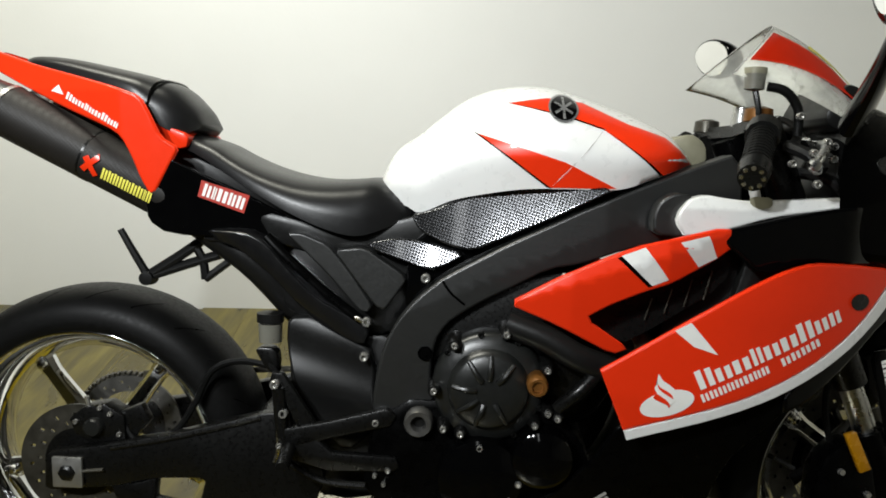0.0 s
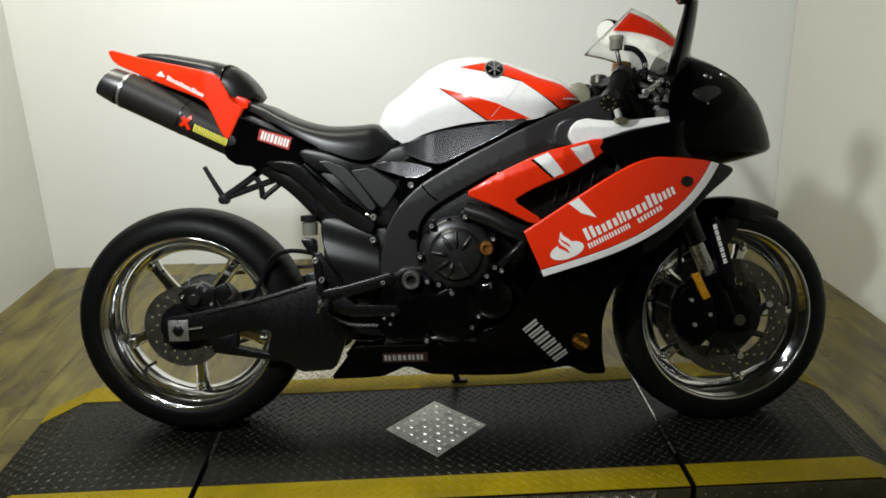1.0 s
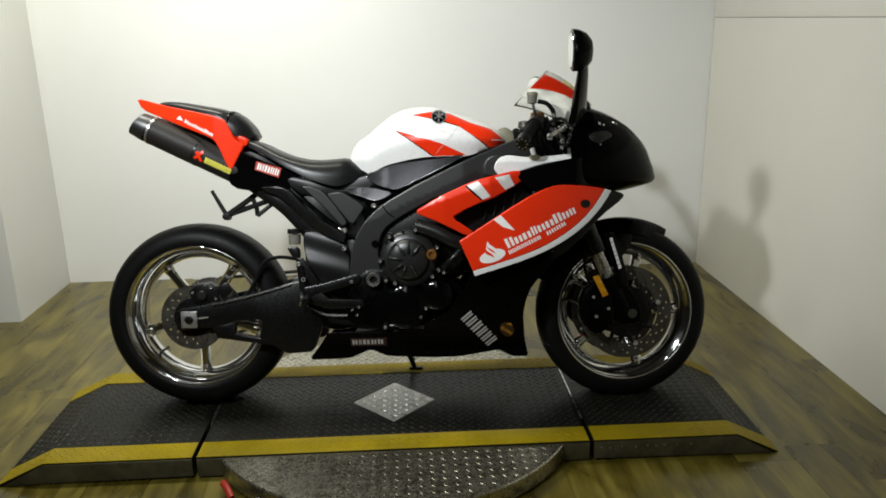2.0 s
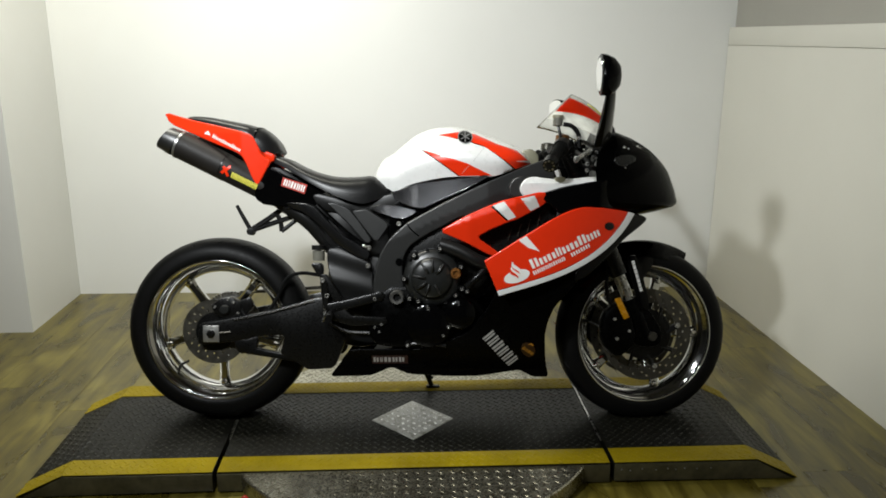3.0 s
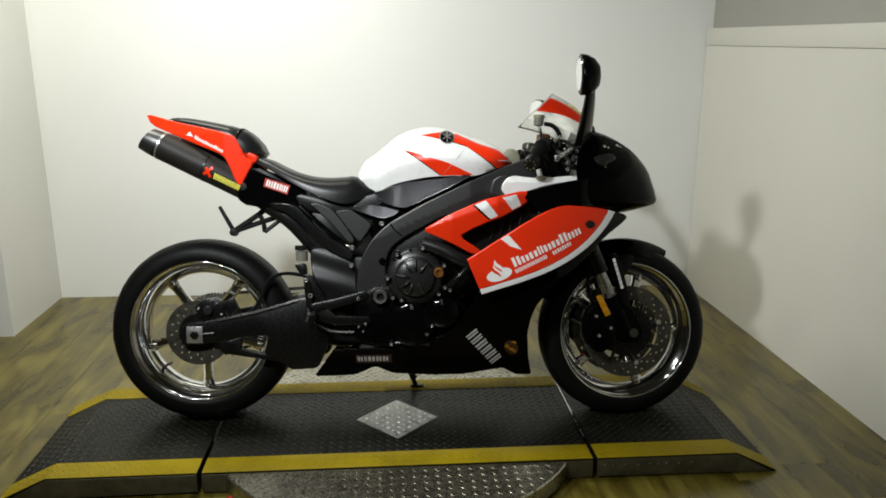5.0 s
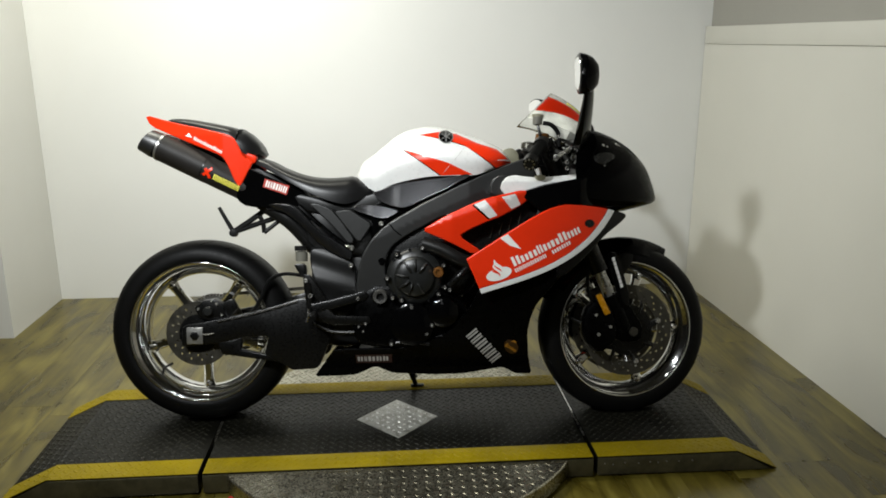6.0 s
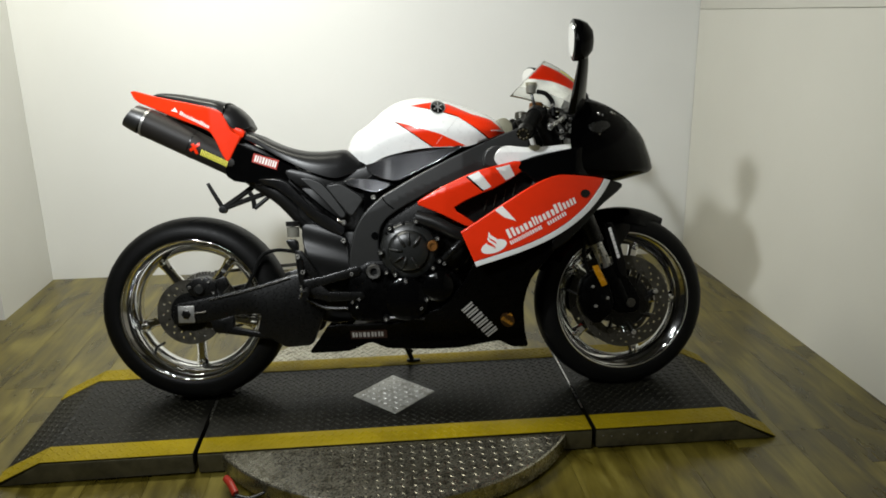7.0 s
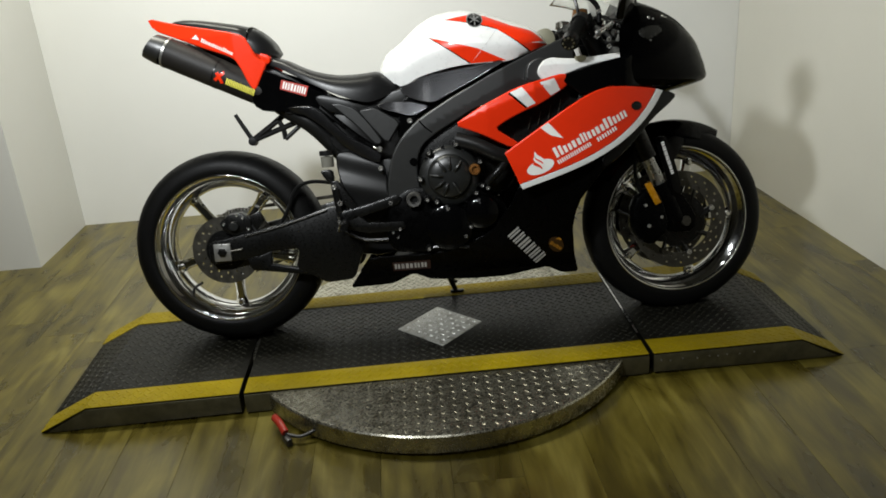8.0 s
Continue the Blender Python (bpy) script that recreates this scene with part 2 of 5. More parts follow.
# ---- shaping helpers ----
def mesh_of(name, bm, mat, smooth=40):
    bmesh.ops.recalc_face_normals(bm, faces=bm.faces)
    me = bpy.data.meshes.new(name)
    bm.to_mesh(me)
    bm.free()
    me.materials.append(mat)
    kept = me.attributes.get("smooth_normal")
    if smooth:
        for p in me.polygons:
            p.use_smooth = True
        me.set_sharp_from_angle(angle=radians(smooth))
    if kept is not None:
        normals = [tuple(d.vector) for d in kept.data]
        me.attributes.remove(kept)
        me.normals_split_custom_set_from_vertices(normals)
    return me


def part(name, bm, mat, parent=None, label="", smooth=40):
    root = parent
    while root is not None and root.parent is not None:
        root = root.parent
    if root is not None and root.name == "motorcycle":
        bmesh.ops.transform(bm, matrix=STANCE, verts=bm.verts)
        kept = bm.verts.layers.float_vector.get("smooth_normal")
        if kept is not None:
            turn = STANCE.to_3x3().inverted().transposed()
            for v in bm.verts:
                v[kept] = (turn @ v[kept]).normalized()
    ob = new(name, mesh_of(name, bm, mat, smooth))
    if parent is not None:
        ob.parent = parent
    if label:
        ob["label"] = label
    return ob


def thing(name, label, category, m=None, group="", kind=""):
    ob = new(name)
    ob.empty_display_size = 0.1
    if m is not None:
        ob.matrix_basis = m
    return tagged(ob, label, category, group, kind)


def box(cx, cy, cz, sx, sy, sz, bevel=0.0, bm=None):
    out = bm or bmesh.new()
    made = bmesh.ops.create_cube(out, size=1.0, matrix=Matrix.Translation((cx, cy, cz)) @ Matrix.Diagonal((sx, sy, sz, 1)))
    if bevel:
        edges = list({e for v in made["verts"] for e in v.link_edges})
        bmesh.ops.bevel(out, geom=edges, offset=bevel, segments=2, affect="EDGES", profile=0.5)
    return out


def corner_cut(pts, times=1, keep=0.2):
    for _ in range(times):
        cut = []
        for k, p in enumerate(pts):
            q = pts[(k + 1) % len(pts)]
            cut += [(p[0] + (q[0] - p[0]) * keep, p[1] + (q[1] - p[1]) * keep), (q[0] + (p[0] - q[0]) * keep, q[1] + (p[1] - q[1]) * keep)]
        pts = cut
    return pts


def edge_near(x, z, pts):
    """Distance to the outline, and the direction away from its nearest point."""
    best, way = 9.0, (0.0, 0.0)
    for k in range(len(pts)):
        (ax, az), (bx, bz) = pts[k], pts[(k + 1) % len(pts)]
        dx, dz = bx - ax, bz - az
        ll = dx * dx + dz * dz
        s = 0 if ll == 0 else max(0, min(1, ((x - ax) * dx + (z - az) * dz) / ll))
        ex, ez = x - ax - s * dx, z - az - s * dz
        d = math.hypot(ex, ez)
        if d < best:
            best, way = d, (ex / d, ez / d) if d > 1e-7 else (0.0, 0.0)
    return best, way


def panel(outline, depth, thick=0.004, roll=0.006, step=0.014, side=-1, cuts=1, keep=0.2):
    """A moulded sheet: an outline in the plane x-z, bent so that it stands depth(x, z) out to the side, its rim rolled inwards."""
    pts = corner_cut(outline, cuts, keep) if cuts else list(outline)
    bm = bmesh.new()
    rim = []
    for k, (x, z) in enumerate(pts):
        u, w = pts[(k + 1) % len(pts)]
        n = max(1, int(math.hypot(u - x, w - z) / 0.008)) if roll else 1
        rim += [(x + (u - x) * i / n, z + (w - z) * i / n) for i in range(n)]
    face = bm.faces.new([bm.verts.new((x, 0, z)) for x, z in rim])
    if roll:
        for share in (0.06, 0.12, 0.2, 0.27, 0.35):
            bmesh.ops.inset_region(bm, faces=[face], thickness=roll * share, use_boundary=True, use_even_offset=True)
        # one flat ring inside the rolled rim keeps its shading even
        bmesh.ops.inset_region(bm, faces=[face], thickness=0.0012, use_boundary=True, use_even_offset=True)
    bmesh.ops.triangulate(bm, faces=[f for f in bm.faces if len(f.verts) > 4], quad_method="BEAUTY", ngon_method="EAR_CLIP")
    if step:
        for axis in (0, 2):
            lo, hi = min(p[axis // 2] for p in pts), max(p[axis // 2] for p in pts)
            for k in range(1, int((hi - lo) / step) + 1):
                co, no = [0, 0, 0], [0, 0, 0]
                co[axis], no[axis] = lo + k * step + 0.0007, 1
                bmesh.ops.bisect_plane(bm, geom=bm.verts[:] + bm.edges[:] + bm.faces[:], plane_co=co, plane_no=no, dist=1e-5)
    keep_normal = bm.verts.layers.float_vector.new("smooth_normal")
    for v in bm.verts:
        x, z = v.co.x, v.co.z
        d, way = edge_near(x, z, pts) if roll else (1.0, (0.0, 0.0))
        fall, slope = 0.0, 0.0
        if roll and d < roll:
            s = 1 - d / roll
            c = math.sqrt(max(0, 1 - s * s))
            fall, slope = roll * (1 - c), s / max(c, 0.02)
        v.co.y = side * (depth(x, z) - fall)
        if d > 1e-5:
            gx = (depth(x + 0.002, z) - depth(x - 0.002, z)) / 0.004 + slope * way[0]
            gz = (depth(x, z + 0.002) - depth(x, z - 0.002)) / 0.004 + slope * way[1]
            v[keep_normal] = Vector((-gx, side, -gz)).normalized()
    if thick:
        bmesh.ops.recalc_face_normals(bm, faces=bm.faces)
        # the sheet thickens towards the middle plane
        geom = bmesh.ops.extrude_face_region(bm, geom=bm.faces[:])
        for v in [g for g in geom["geom"] if isinstance(g, bmesh.types.BMVert)]:
            v.co.y -= side * thick
            v[keep_normal] = (0, 0, 0)
    return bm


def prism(outline, y0, y1, bevel=0.004, cuts=1, keep=0.2):
    """A plate with the outline in x-z between two depths, its edges rounded."""
    pts = corner_cut(outline, cuts, keep) if cuts else list(outline)
    bm = bmesh.new()
    face = bm.faces.new([bm.verts.new((x, y0, z)) for x, z in pts])
    geom = bmesh.ops.extrude_face_region(bm, geom=[face])
    for v in [g for g in geom["geom"] if isinstance(g, bmesh.types.BMVert)]:
        v.co.y = y1
    if bevel:
        bmesh.ops.bevel(bm, geom=bm.edges[:], offset=bevel, segments=2, affect="EDGES", profile=0.5, clamp_overlap=True)
    return bm


def spun(profile, x=0, y=0, z=0, segs=48, m=None, closed=False, bm=None, arc=None):
    """A profile of (radius, depth) turned round an axle along y."""
    out = bm or bmesh.new()
    rings = []
    for k in range(segs):
        a = 2 * math.pi * k / segs
        ring = []
        for r, d in profile:
            co = Vector((x + r * math.cos(a), y + d, z + r * math.sin(a)))
            ring.append(out.verts.new(m @ co if m else co))
        rings.append(ring)
    n = len(profile)
    for k in range(segs):
        a, b = rings[k], rings[(k + 1) % segs]
        for j in range(n if closed else n - 1):
            out.faces.new((a[j], a[(j + 1) % n], b[(j + 1) % n], b[j]))
    if not closed:
        for j in (0, n - 1):
            if profile[j][0] > 1e-4:
                out.faces.new([rings[k][j] for k in range(segs)])
    bmesh.ops.remove_doubles(out, verts=out.verts, dist=1e-6)
    return out


def smooth_line(pts, per=6):
    pts = [Vector(p) for p in pts]
    if len(pts) < 3:
        return pts
    out = []
    for k in range(len(pts) - 1):
        p0, p1, p2, p3 = pts[max(0, k - 1)], pts[k], pts[k + 1], pts[min(len(pts) - 1, k + 2)]
        for s in range(per):
            u = s / per
            out.append(0.5 * (2 * p1 + (p2 - p0) * u + (2 * p0 - 5 * p1 + 4 * p2 - p3) * u * u + (3 * p1 - p0 - 3 * p2 + p3) * u ** 3))
    return out + [pts[-1]]


def tube(pts, r, segs=10, per=5, r_end=None, flat=1.0, bm=None):
    """A round bar along a smooth line; flat squeezes it across."""
    line = smooth_line(pts, per)
    out = bm or bmesh.new()
    up, rings = None, []
    for k, p in enumerate(line):
        t = (line[min(k + 1, len(line) - 1)] - line[max(k - 1, 0)]).normalized()
        if up is None:
            up = t.orthogonal().normalized()
        up = (up - t * up.dot(t)).normalized()
        side = t.cross(up)
        rr = r if r_end is None else r + (r_end - r) * k / (len(line) - 1)
        rings.append([out.verts.new(p + (up * math.cos(2 * math.pi * j / segs) + side * flat * math.sin(2 * math.pi * j / segs)) * rr) for j in range(segs)])
    for a, b in zip(rings, rings[1:]):
        for j in range(segs):
            out.faces.new((a[j], a[(j + 1) % segs], b[(j + 1) % segs], b[j]))
    out.faces.new(rings[0])
    out.faces.new(rings[-1])
    return out


def loft(rings, cap=True, closed=True):
    """A skin over rings that have the same number of points."""
    bm = bmesh.new()
    vs = [[bm.verts.new(p) for p in ring] for ring in rings]
    n = len(vs[0])
    for a, b in zip(vs, vs[1:]):
        for j in range(n if closed else n - 1):
            bm.faces.new((a[j], a[(j + 1) % n], b[(j + 1) % n], b[j]))
    if cap and closed:
        bm.faces.new(vs[0])
        bm.faces.new(vs[-1])
    return bm


def lerp_table(table, x):
    """Smooth value at x from (x, value) pairs in rising order (cubic, with slopes from the neighbours)."""
    if x <= table[0][0]:
        return table[0][1]
    n = len(table)

    def slope(k):
        lo, hi = max(0, k - 1), min(n - 1, k + 1)
        return (table[hi][1] - table[lo][1]) / (table[hi][0] - table[lo][0])

    for k in range(n - 1):
        (a, va), (b, vb) = table[k], table[k + 1]
        if x <= b:
            h, s = b - a, (x - a) / (b - a)
            return (2 * s ** 3 - 3 * s * s + 1) * va + (s ** 3 - 2 * s * s + s) * h * slope(k) + (3 * s * s - 2 * s ** 3) * vb + (s ** 3 - s * s) * h * slope(k + 1)
    return table[-1][1]


# ---- room ----
BACK, LEFT, PILLAR, RIGHT = 1.597, -1.850, 1.036, 1.518


def wall_block(name, x0, x1, y0, y1, z0, z1, mat, m=None, parent=None):
    ob = part(name, box((x0 + x1) / 2, (y0 + y1) / 2, (z0 + z1) / 2, x1 - x0, y1 - y0, z1 - z0), mat, parent, smooth=0)
    if m is not None:
        ob.matrix_basis = m
    if parent is None:
        tagged(ob, "plain white painted wall" if mat is WALL else "wall above the board, its shade put into the grey colour" if mat is SHADEDGREY else "unseen wall, coloured dark as an unlit room", "wall", kind="structure")
    return ob


wall_block("wall_north", LEFT - 0.1, 2.3, BACK, BACK + 0.12, -0.02, CEIL, WALL)
wall_block("wall_pillar", LEFT - 1.9, LEFT, PILLAR, BACK - 0.002, -0.02, CEIL, WALL)
# two unseen walls, dark so that gloss surfaces mirror no bright room
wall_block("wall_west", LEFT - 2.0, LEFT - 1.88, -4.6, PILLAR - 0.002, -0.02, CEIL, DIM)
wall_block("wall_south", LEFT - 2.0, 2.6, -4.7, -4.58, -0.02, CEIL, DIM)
TURNED = pose(RIGHT, BACK, 0, 0, 0, 0.66)
low = wall_block("wall_east", 0, 0.42, -6.3, -0.004, -0.02, 1.2895, SHADEDWHITE, TURNED)
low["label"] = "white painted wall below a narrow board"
cap = part("trim", box(0.014, -3.15, 1.334, 0.036, 6.28, 0.086, 0.004), SHADEDWHITE, None)
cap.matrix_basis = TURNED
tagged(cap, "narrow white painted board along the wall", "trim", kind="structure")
wall_block("wall_beyond", 0.03, 0.15, -6.3, -0.004, 1.29, CEIL, SHADEDGREY, TURNED)
# ceiling out of view, darkened so that it returns little light
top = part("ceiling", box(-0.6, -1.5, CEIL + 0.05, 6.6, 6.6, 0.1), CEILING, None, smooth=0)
tagged(top, "unseen ceiling, coloured dark to cut its bounce", "ceiling", kind="structure")

# printed mark low on the wall at the side
mark = part("wall_label", box(0, 0, 0, 0.05, 0.002, 0.016), CREAM, None)
mark.matrix_basis = pose(-2.171, PILLAR - 0.0025, 0.09)
tagged(mark, "small pale label low on the white wall", "label")
for k in range(4):
    part("printed_bar", box(-0.017 + k * 0.011, -0.0015, 0, 0.007, 0.001, 0.008), GREYDECAL, mark)

# floor: a bed with grooves showing, boards laid on it
floor = part("floor", box((LEFT - 1.9 + 1.95) / 2, (BACK - 4.6) / 2, -0.03, 1.95 - LEFT + 1.9, BACK + 4.6, 0.048), GROOVE, None, smooth=0)
tagged(floor, "grey-brown wood plank floor", "floor", kind="structure")
PW, PL = 0.178, 1.22
plank_meshes = {}


def plank_mesh(w, l):
    """One board, shared by all boards cut to the same size."""
    key = (round(w, 3), round(l, 3))
    if key not in plank_meshes:
        plank_meshes[key] = mesh_of("plank", box(0, 0, -0.003, w - 0.0006, l - 0.0006, 0.006, 0.0005), PLANK, 0)
    return plank_meshes[key]


rng = random.Random(4)
EDGE_W, EDGE_E, EDGE_S, EDGE_N = LEFT - 1.88, 1.90, -4.58, BACK
for i in range(32):
    x0, x1 = max(EDGE_W, -3.70 + i * PW), min(EDGE_E, -3.70 + (i + 1) * PW)
    shift = rng.uniform(0, PL)
    for j in range(8):
        y0 = -6.0 + shift + j * PL
        y0, y1 = max(EDGE_S, y0), min(EDGE_N, y0 + PL)
        if x1 - x0 < 0.02 or y1 - y0 < 0.02:
            continue
        board = new("plank", plank_mesh(x1 - x0, y1 - y0))
        board.parent = floor
        board.matrix_basis = pose((x0 + x1) / 2, (y0 + y1) / 2, 0)


# ---- turntable platform ----
H = 0.07
DX, DY, DR = -0.121, -0.031, 0.602


def lozenges(inside, pitch, length, width, height, x0, x1, y0, y1, z, slope=None):
    """Raised tread marks in alternating directions, wherever inside(x, y) holds."""
    verts, faces = [], []
    rows, cols = int((y1 - y0) / (pitch * 0.5)), int((x1 - x0) / (pitch * 0.5))
    for r in range(rows + 1):
        for c in range(cols + 1):
            if (r + c) % 2:
                continue
            x, y = x0 + c * pitch * 0.5, y0 + r * pitch * 0.5
            if not inside(x, y):
                continue
            a = radians(45 if r % 2 else -45)
            ux, uy = math.cos(a), math.sin(a)
            base = len(verts)
            for s, t, h in ((-1, 0, 0), (0, -1, 0), (1, 0, 0), (0, 1, 0), (-0.45, 0, 1), (0.45, 0, 1)):
                px, py = x + ux * s * length / 2 - uy * t * width / 2, y + uy * s * length / 2 + ux * t * width / 2
                verts.append((px, py, (slope(px) if slope else z) + h * height))
            for f in ((0, 1, 4), (1, 5, 4), (1, 2, 5), (2, 3, 5), (3, 4, 5), (3, 0, 4)):
                faces.append([base + k for k in f])
    me = bpy.data.meshes.new("tread_relief")
    me.from_pydata(verts, [], faces)
    return me


def tread(name, me, mat, parent):
    me.materials.append(mat)
    ob = new(name, me)
    ob.parent = parent
    ob["kind"] = "stuff"
    return ob


Y0, Y1, STRIPE = -0.338, 0.275, 0.086
C0, C1 = -0.714, 0.482

disc = thing("turntable_disc", "round aluminium tread-plate turntable on the wood floor", "turntable")
part("disc_plate", spun([(0.0, 0.064), (DR - 0.004, 0.064), (DR, 0.060), (DR, 0.012), (DR - 0.012, 0.006), (0.0, 0.006)], segs=120, m=Matrix.Translation((DX, DY, 0)) @ pose(0, 0, 0, 90) @ Matrix.Diagonal((1, 1, 1, 1))), TREAD, disc)
tread("tread_relief", lozenges(lambda x, y: math.hypot(x - DX, y - DY) < DR - 0.015 and (y < Y0 + 0.01 or y > Y1 - 0.01), 0.034, 0.030, 0.0055, 0.0013, DX - DR, DX + DR, DY - DR, DY + DR, 0.0641), TREADMARK, disc)

deck = thing("display_platform", "black and yellow tread-plate display platform on a turntable", "platform")
part("deck", box((C0 + C1) / 2, (Y0 + Y1) / 2, 0.0375, C1 - C0 - 0.012, Y1 - Y0, 0.065, 0.003), DECKBLACK, deck)
for y in (Y0 + STRIPE / 2, Y1 - STRIPE / 2):
    part("edge_stripe", box((C0 + C1) / 2, y, H + 0.0008, C1 - C0 - 0.014, STRIPE, 0.0016, 0.0004), YELLOW, deck, "worn yellow edge stripe")
part("side_skirt", box((C0 + C1) / 2, Y0 - 0.0015, 0.036, C1 - C0 - 0.012, 0.003, 0.058, 0.001), DIRTY, deck, "dull aluminium side skirt")
quad = bmesh.new()
ring = [(0.137, 0), (0, 0.139), (-0.137, 0), (0, -0.139)]
lo = [quad.verts.new((DX + a, DY + b, H)) for a, b in ring]
hi = [quad.verts.new((DX + a * 0.985, DY + b * 0.985, H + 0.003)) for a, b in ring]
quad.faces.new(lo)
quad.faces.new(hi)
for k in range(4):
    quad.faces.new((lo[k], lo[(k + 1) % 4], hi[(k + 1) % 4], hi[k]))
dia = part("diamond_plate", quad, PLATE, deck, "bare aluminium diamond-shaped plate", smooth=0)
tread("tread_relief", lozenges(lambda x, y: abs(x - DX) + abs(y - DY) < 0.125, 0.036, 0.017, 0.0120, 0.0026, DX - 0.14, DX + 0.14, DY - 0.14, DY + 0.14, H + 0.003), PLATEMARK, dia)
clear_of = lambda x, y: abs(x - DX) + abs(y - DY) > 0.150
tread("tread_relief", lozenges(lambda x, y: clear_of(x, y), 0.030, 0.025, 0.0075, 0.0016, C0 + 0.02, C1 - 0.02, Y0 + STRIPE + 0.01, Y1 - STRIPE - 0.01, H), TREADTOP, deck)
for a, b in ((Y0, Y0 + STRIPE), (Y1 - STRIPE, Y1)):
    tread("stripe_relief", lozenges(lambda x, y: True, 0.030, 0.025, 0.0075, 0.0014, C0 + 0.02, C1 - 0.02, a + 0.01, b - 0.01, H + 0.0016), YELLOW, deck)
part("seam_strip", box(C1 - 0.001, (Y0 + Y1) / 2 + 0.06, H + 0.001, 0.006, (Y1 - Y0) * 0.75, 0.003, 0.001), STEEL, deck, "thin bright seam strip")


def access_ramp(x_in, x_kink, x_toe):
    """A flat run as high as the deck, then a slope down to a thin toe."""
    ob = thing("access_ramp", "black tread-plate access ramp with yellow edge stripes", "ramp", group="ramps at the platform's ends")
    s = 1 if x_toe > x_in else -1

    def height(x):
        k = (x - x_kink) / (x_toe - x_kink)
        return H if k <= 0 else H + (0.004 - H) * k

    side = [(x_in + s * 0.006, 0.012), (x_in + s * 0.006, H), (x_kink, H), (x_toe, 0.004), (x_toe - s * 0.01, 0.002)]
    part("ramp_body", prism(side, Y0, Y1, 0.0015, 0), DECKBLACK, ob)
    skirt = [(x_in + s * 0.008, 0.010), (x_in + s * 0.008, H - 0.004), (x_kink, H - 0.004), (x_toe - s * 0.02, 0.004)]
    part("side_skirt", prism(skirt, Y0 - 0.003, Y0 - 0.0002, 0.0005, 0), DIRTY, ob, "dull aluminium side skirt")
    for a, b in ((Y0, Y0 + STRIPE), (Y1 - STRIPE, Y1)):
        bm = bmesh.new()
        xs = [x_in + s * 0.008, x_kink, x_toe]
        rows = [[bm.verts.new((x, y, height(x) + 0.0016)) for y in (a, b)] for x in xs]
        for p, q in zip(rows, rows[1:]):
            bm.faces.new((p[0], p[1], q[1], q[0]))
        geom = bmesh.ops.extrude_face_region(bm, geom=bm.faces[:])
        for v in [g for g in geom["geom"] if isinstance(g, bmesh.types.BMVert)]:
            v.co.z -= 0.0014
        part("edge_stripe", bm, YELLOW, ob, "worn yellow edge stripe", smooth=0)
        tread("stripe_relief", lozenges(lambda x, y: True, 0.030, 0.025, 0.0075, 0.0014, min(x_in + s * 0.02, x_toe), max(x_in + s * 0.02, x_toe) - 0.01, a + 0.01, b - 0.01, 0, lambda x: height(x) + 0.0016), YELLOW, ob)
    tread("tread_relief", lozenges(lambda x, y: True, 0.030, 0.025, 0.0075, 0.0016, min(x_in + s * 0.02, x_toe - s * 0.01), max(x_in + s * 0.02, x_toe - s * 0.01), Y0 + STRIPE + 0.01, Y1 - STRIPE - 0.01, 0, height), TREADTOP, ob)
    return ob


access_ramp(C0, -1.157, -1.298)
right_ramp = access_ramp(C1, 0.935, 1.070)
for k in range(9):
    part("rivet", spun([(0.0, -0.003), (0.002, -0.0026), (0.0028, 0.0)], C1 + 0.03 + k * 0.034 + 0.008 * math.sin(5 * k), Y0 - 0.003, 0.046 + 0.002 * math.cos(3 * k), 8), ALU, right_ramp)

# locking clamp at the turntable's rim
clamp = thing("locking_clamp", "red-handled locking clamp beside the turntable", "clamp", pose(-0.590, -0.470, 0.0, 0, 0, -62))
part("clamp_handle", tube([(-0.05, 0, 0.036), (-0.01, 0, 0.040), (0.03, 0, 0.030)], 0.011, 10, flat=0.8), REDPLASTIC, clamp, "red plastic handle")
part("clamp_foot", box(0.035, 0.0, 0.012, 0.05, 0.016, 0.024, 0.004), SATIN, clamp, "dark steel foot")
part("clamp_arm", tube([(0.03, 0, 0.026), (0.06, 0.03, 0.022), (0.07, 0.07, 0.03)], 0.005), SATIN, clamp, "dark steel arm")


# ---- motorcycle: x forward, y to its left, z up from the tyres' line ----
bike = thing("motorcycle", "red, white and black sport motorcycle leaning on its side stand", "motorcycle", pose(0, 0.015, H, -9.07, 0, -1.81))
# how the built shapes settle into the machine's stance
STANCE = Matrix(((0.984, 0.030, 0.007, 0.002), (0, 1, 0, 0), (-0.009, -0.055, 0.99, -0.007), (0, 0, 0, 1)))


def both(name, outline, depth, mat, label="", **more):
    """The same moulded panel on the right and on the left."""
    for side in (-1, 1):
        part(name, panel(outline, depth, side=side, **more), mat, bike, label, smooth=62)


def bolt(x, w, z, r=0.006, h=0.006, mat=None, parent=None, name="bolt"):
    prof = [(0.0, -h * 0.2), (r * 0.46, -h * 0.3), (r * 0.52, -h), (r * 0.82, -h), (r, -h * 0.7), (r, 0.004)]
    return part(name, spun(prof, x, -w, z, 12), mat or ZINC, parent or bike)


# wheels
def tyre_profile(radius, bead, half):
    """Round crown running into a short sidewall."""
    out = []
    for k in range(33):
        a = math.pi * (k / 32)
        c, t = math.cos(a), math.sin(a)
        d = -half * math.copysign(abs(c) ** 0.72, c)
        r = bead + 0.014 + (radius - bead - 0.014) * abs(t) ** 0.80
        out.append((r, d))
    return [(bead - 0.004, -half * 0.84), (bead + 0.006, -half * 0.95)] + out + [(bead + 0.006, half * 0.95), (bead - 0.004, half * 0.84)]


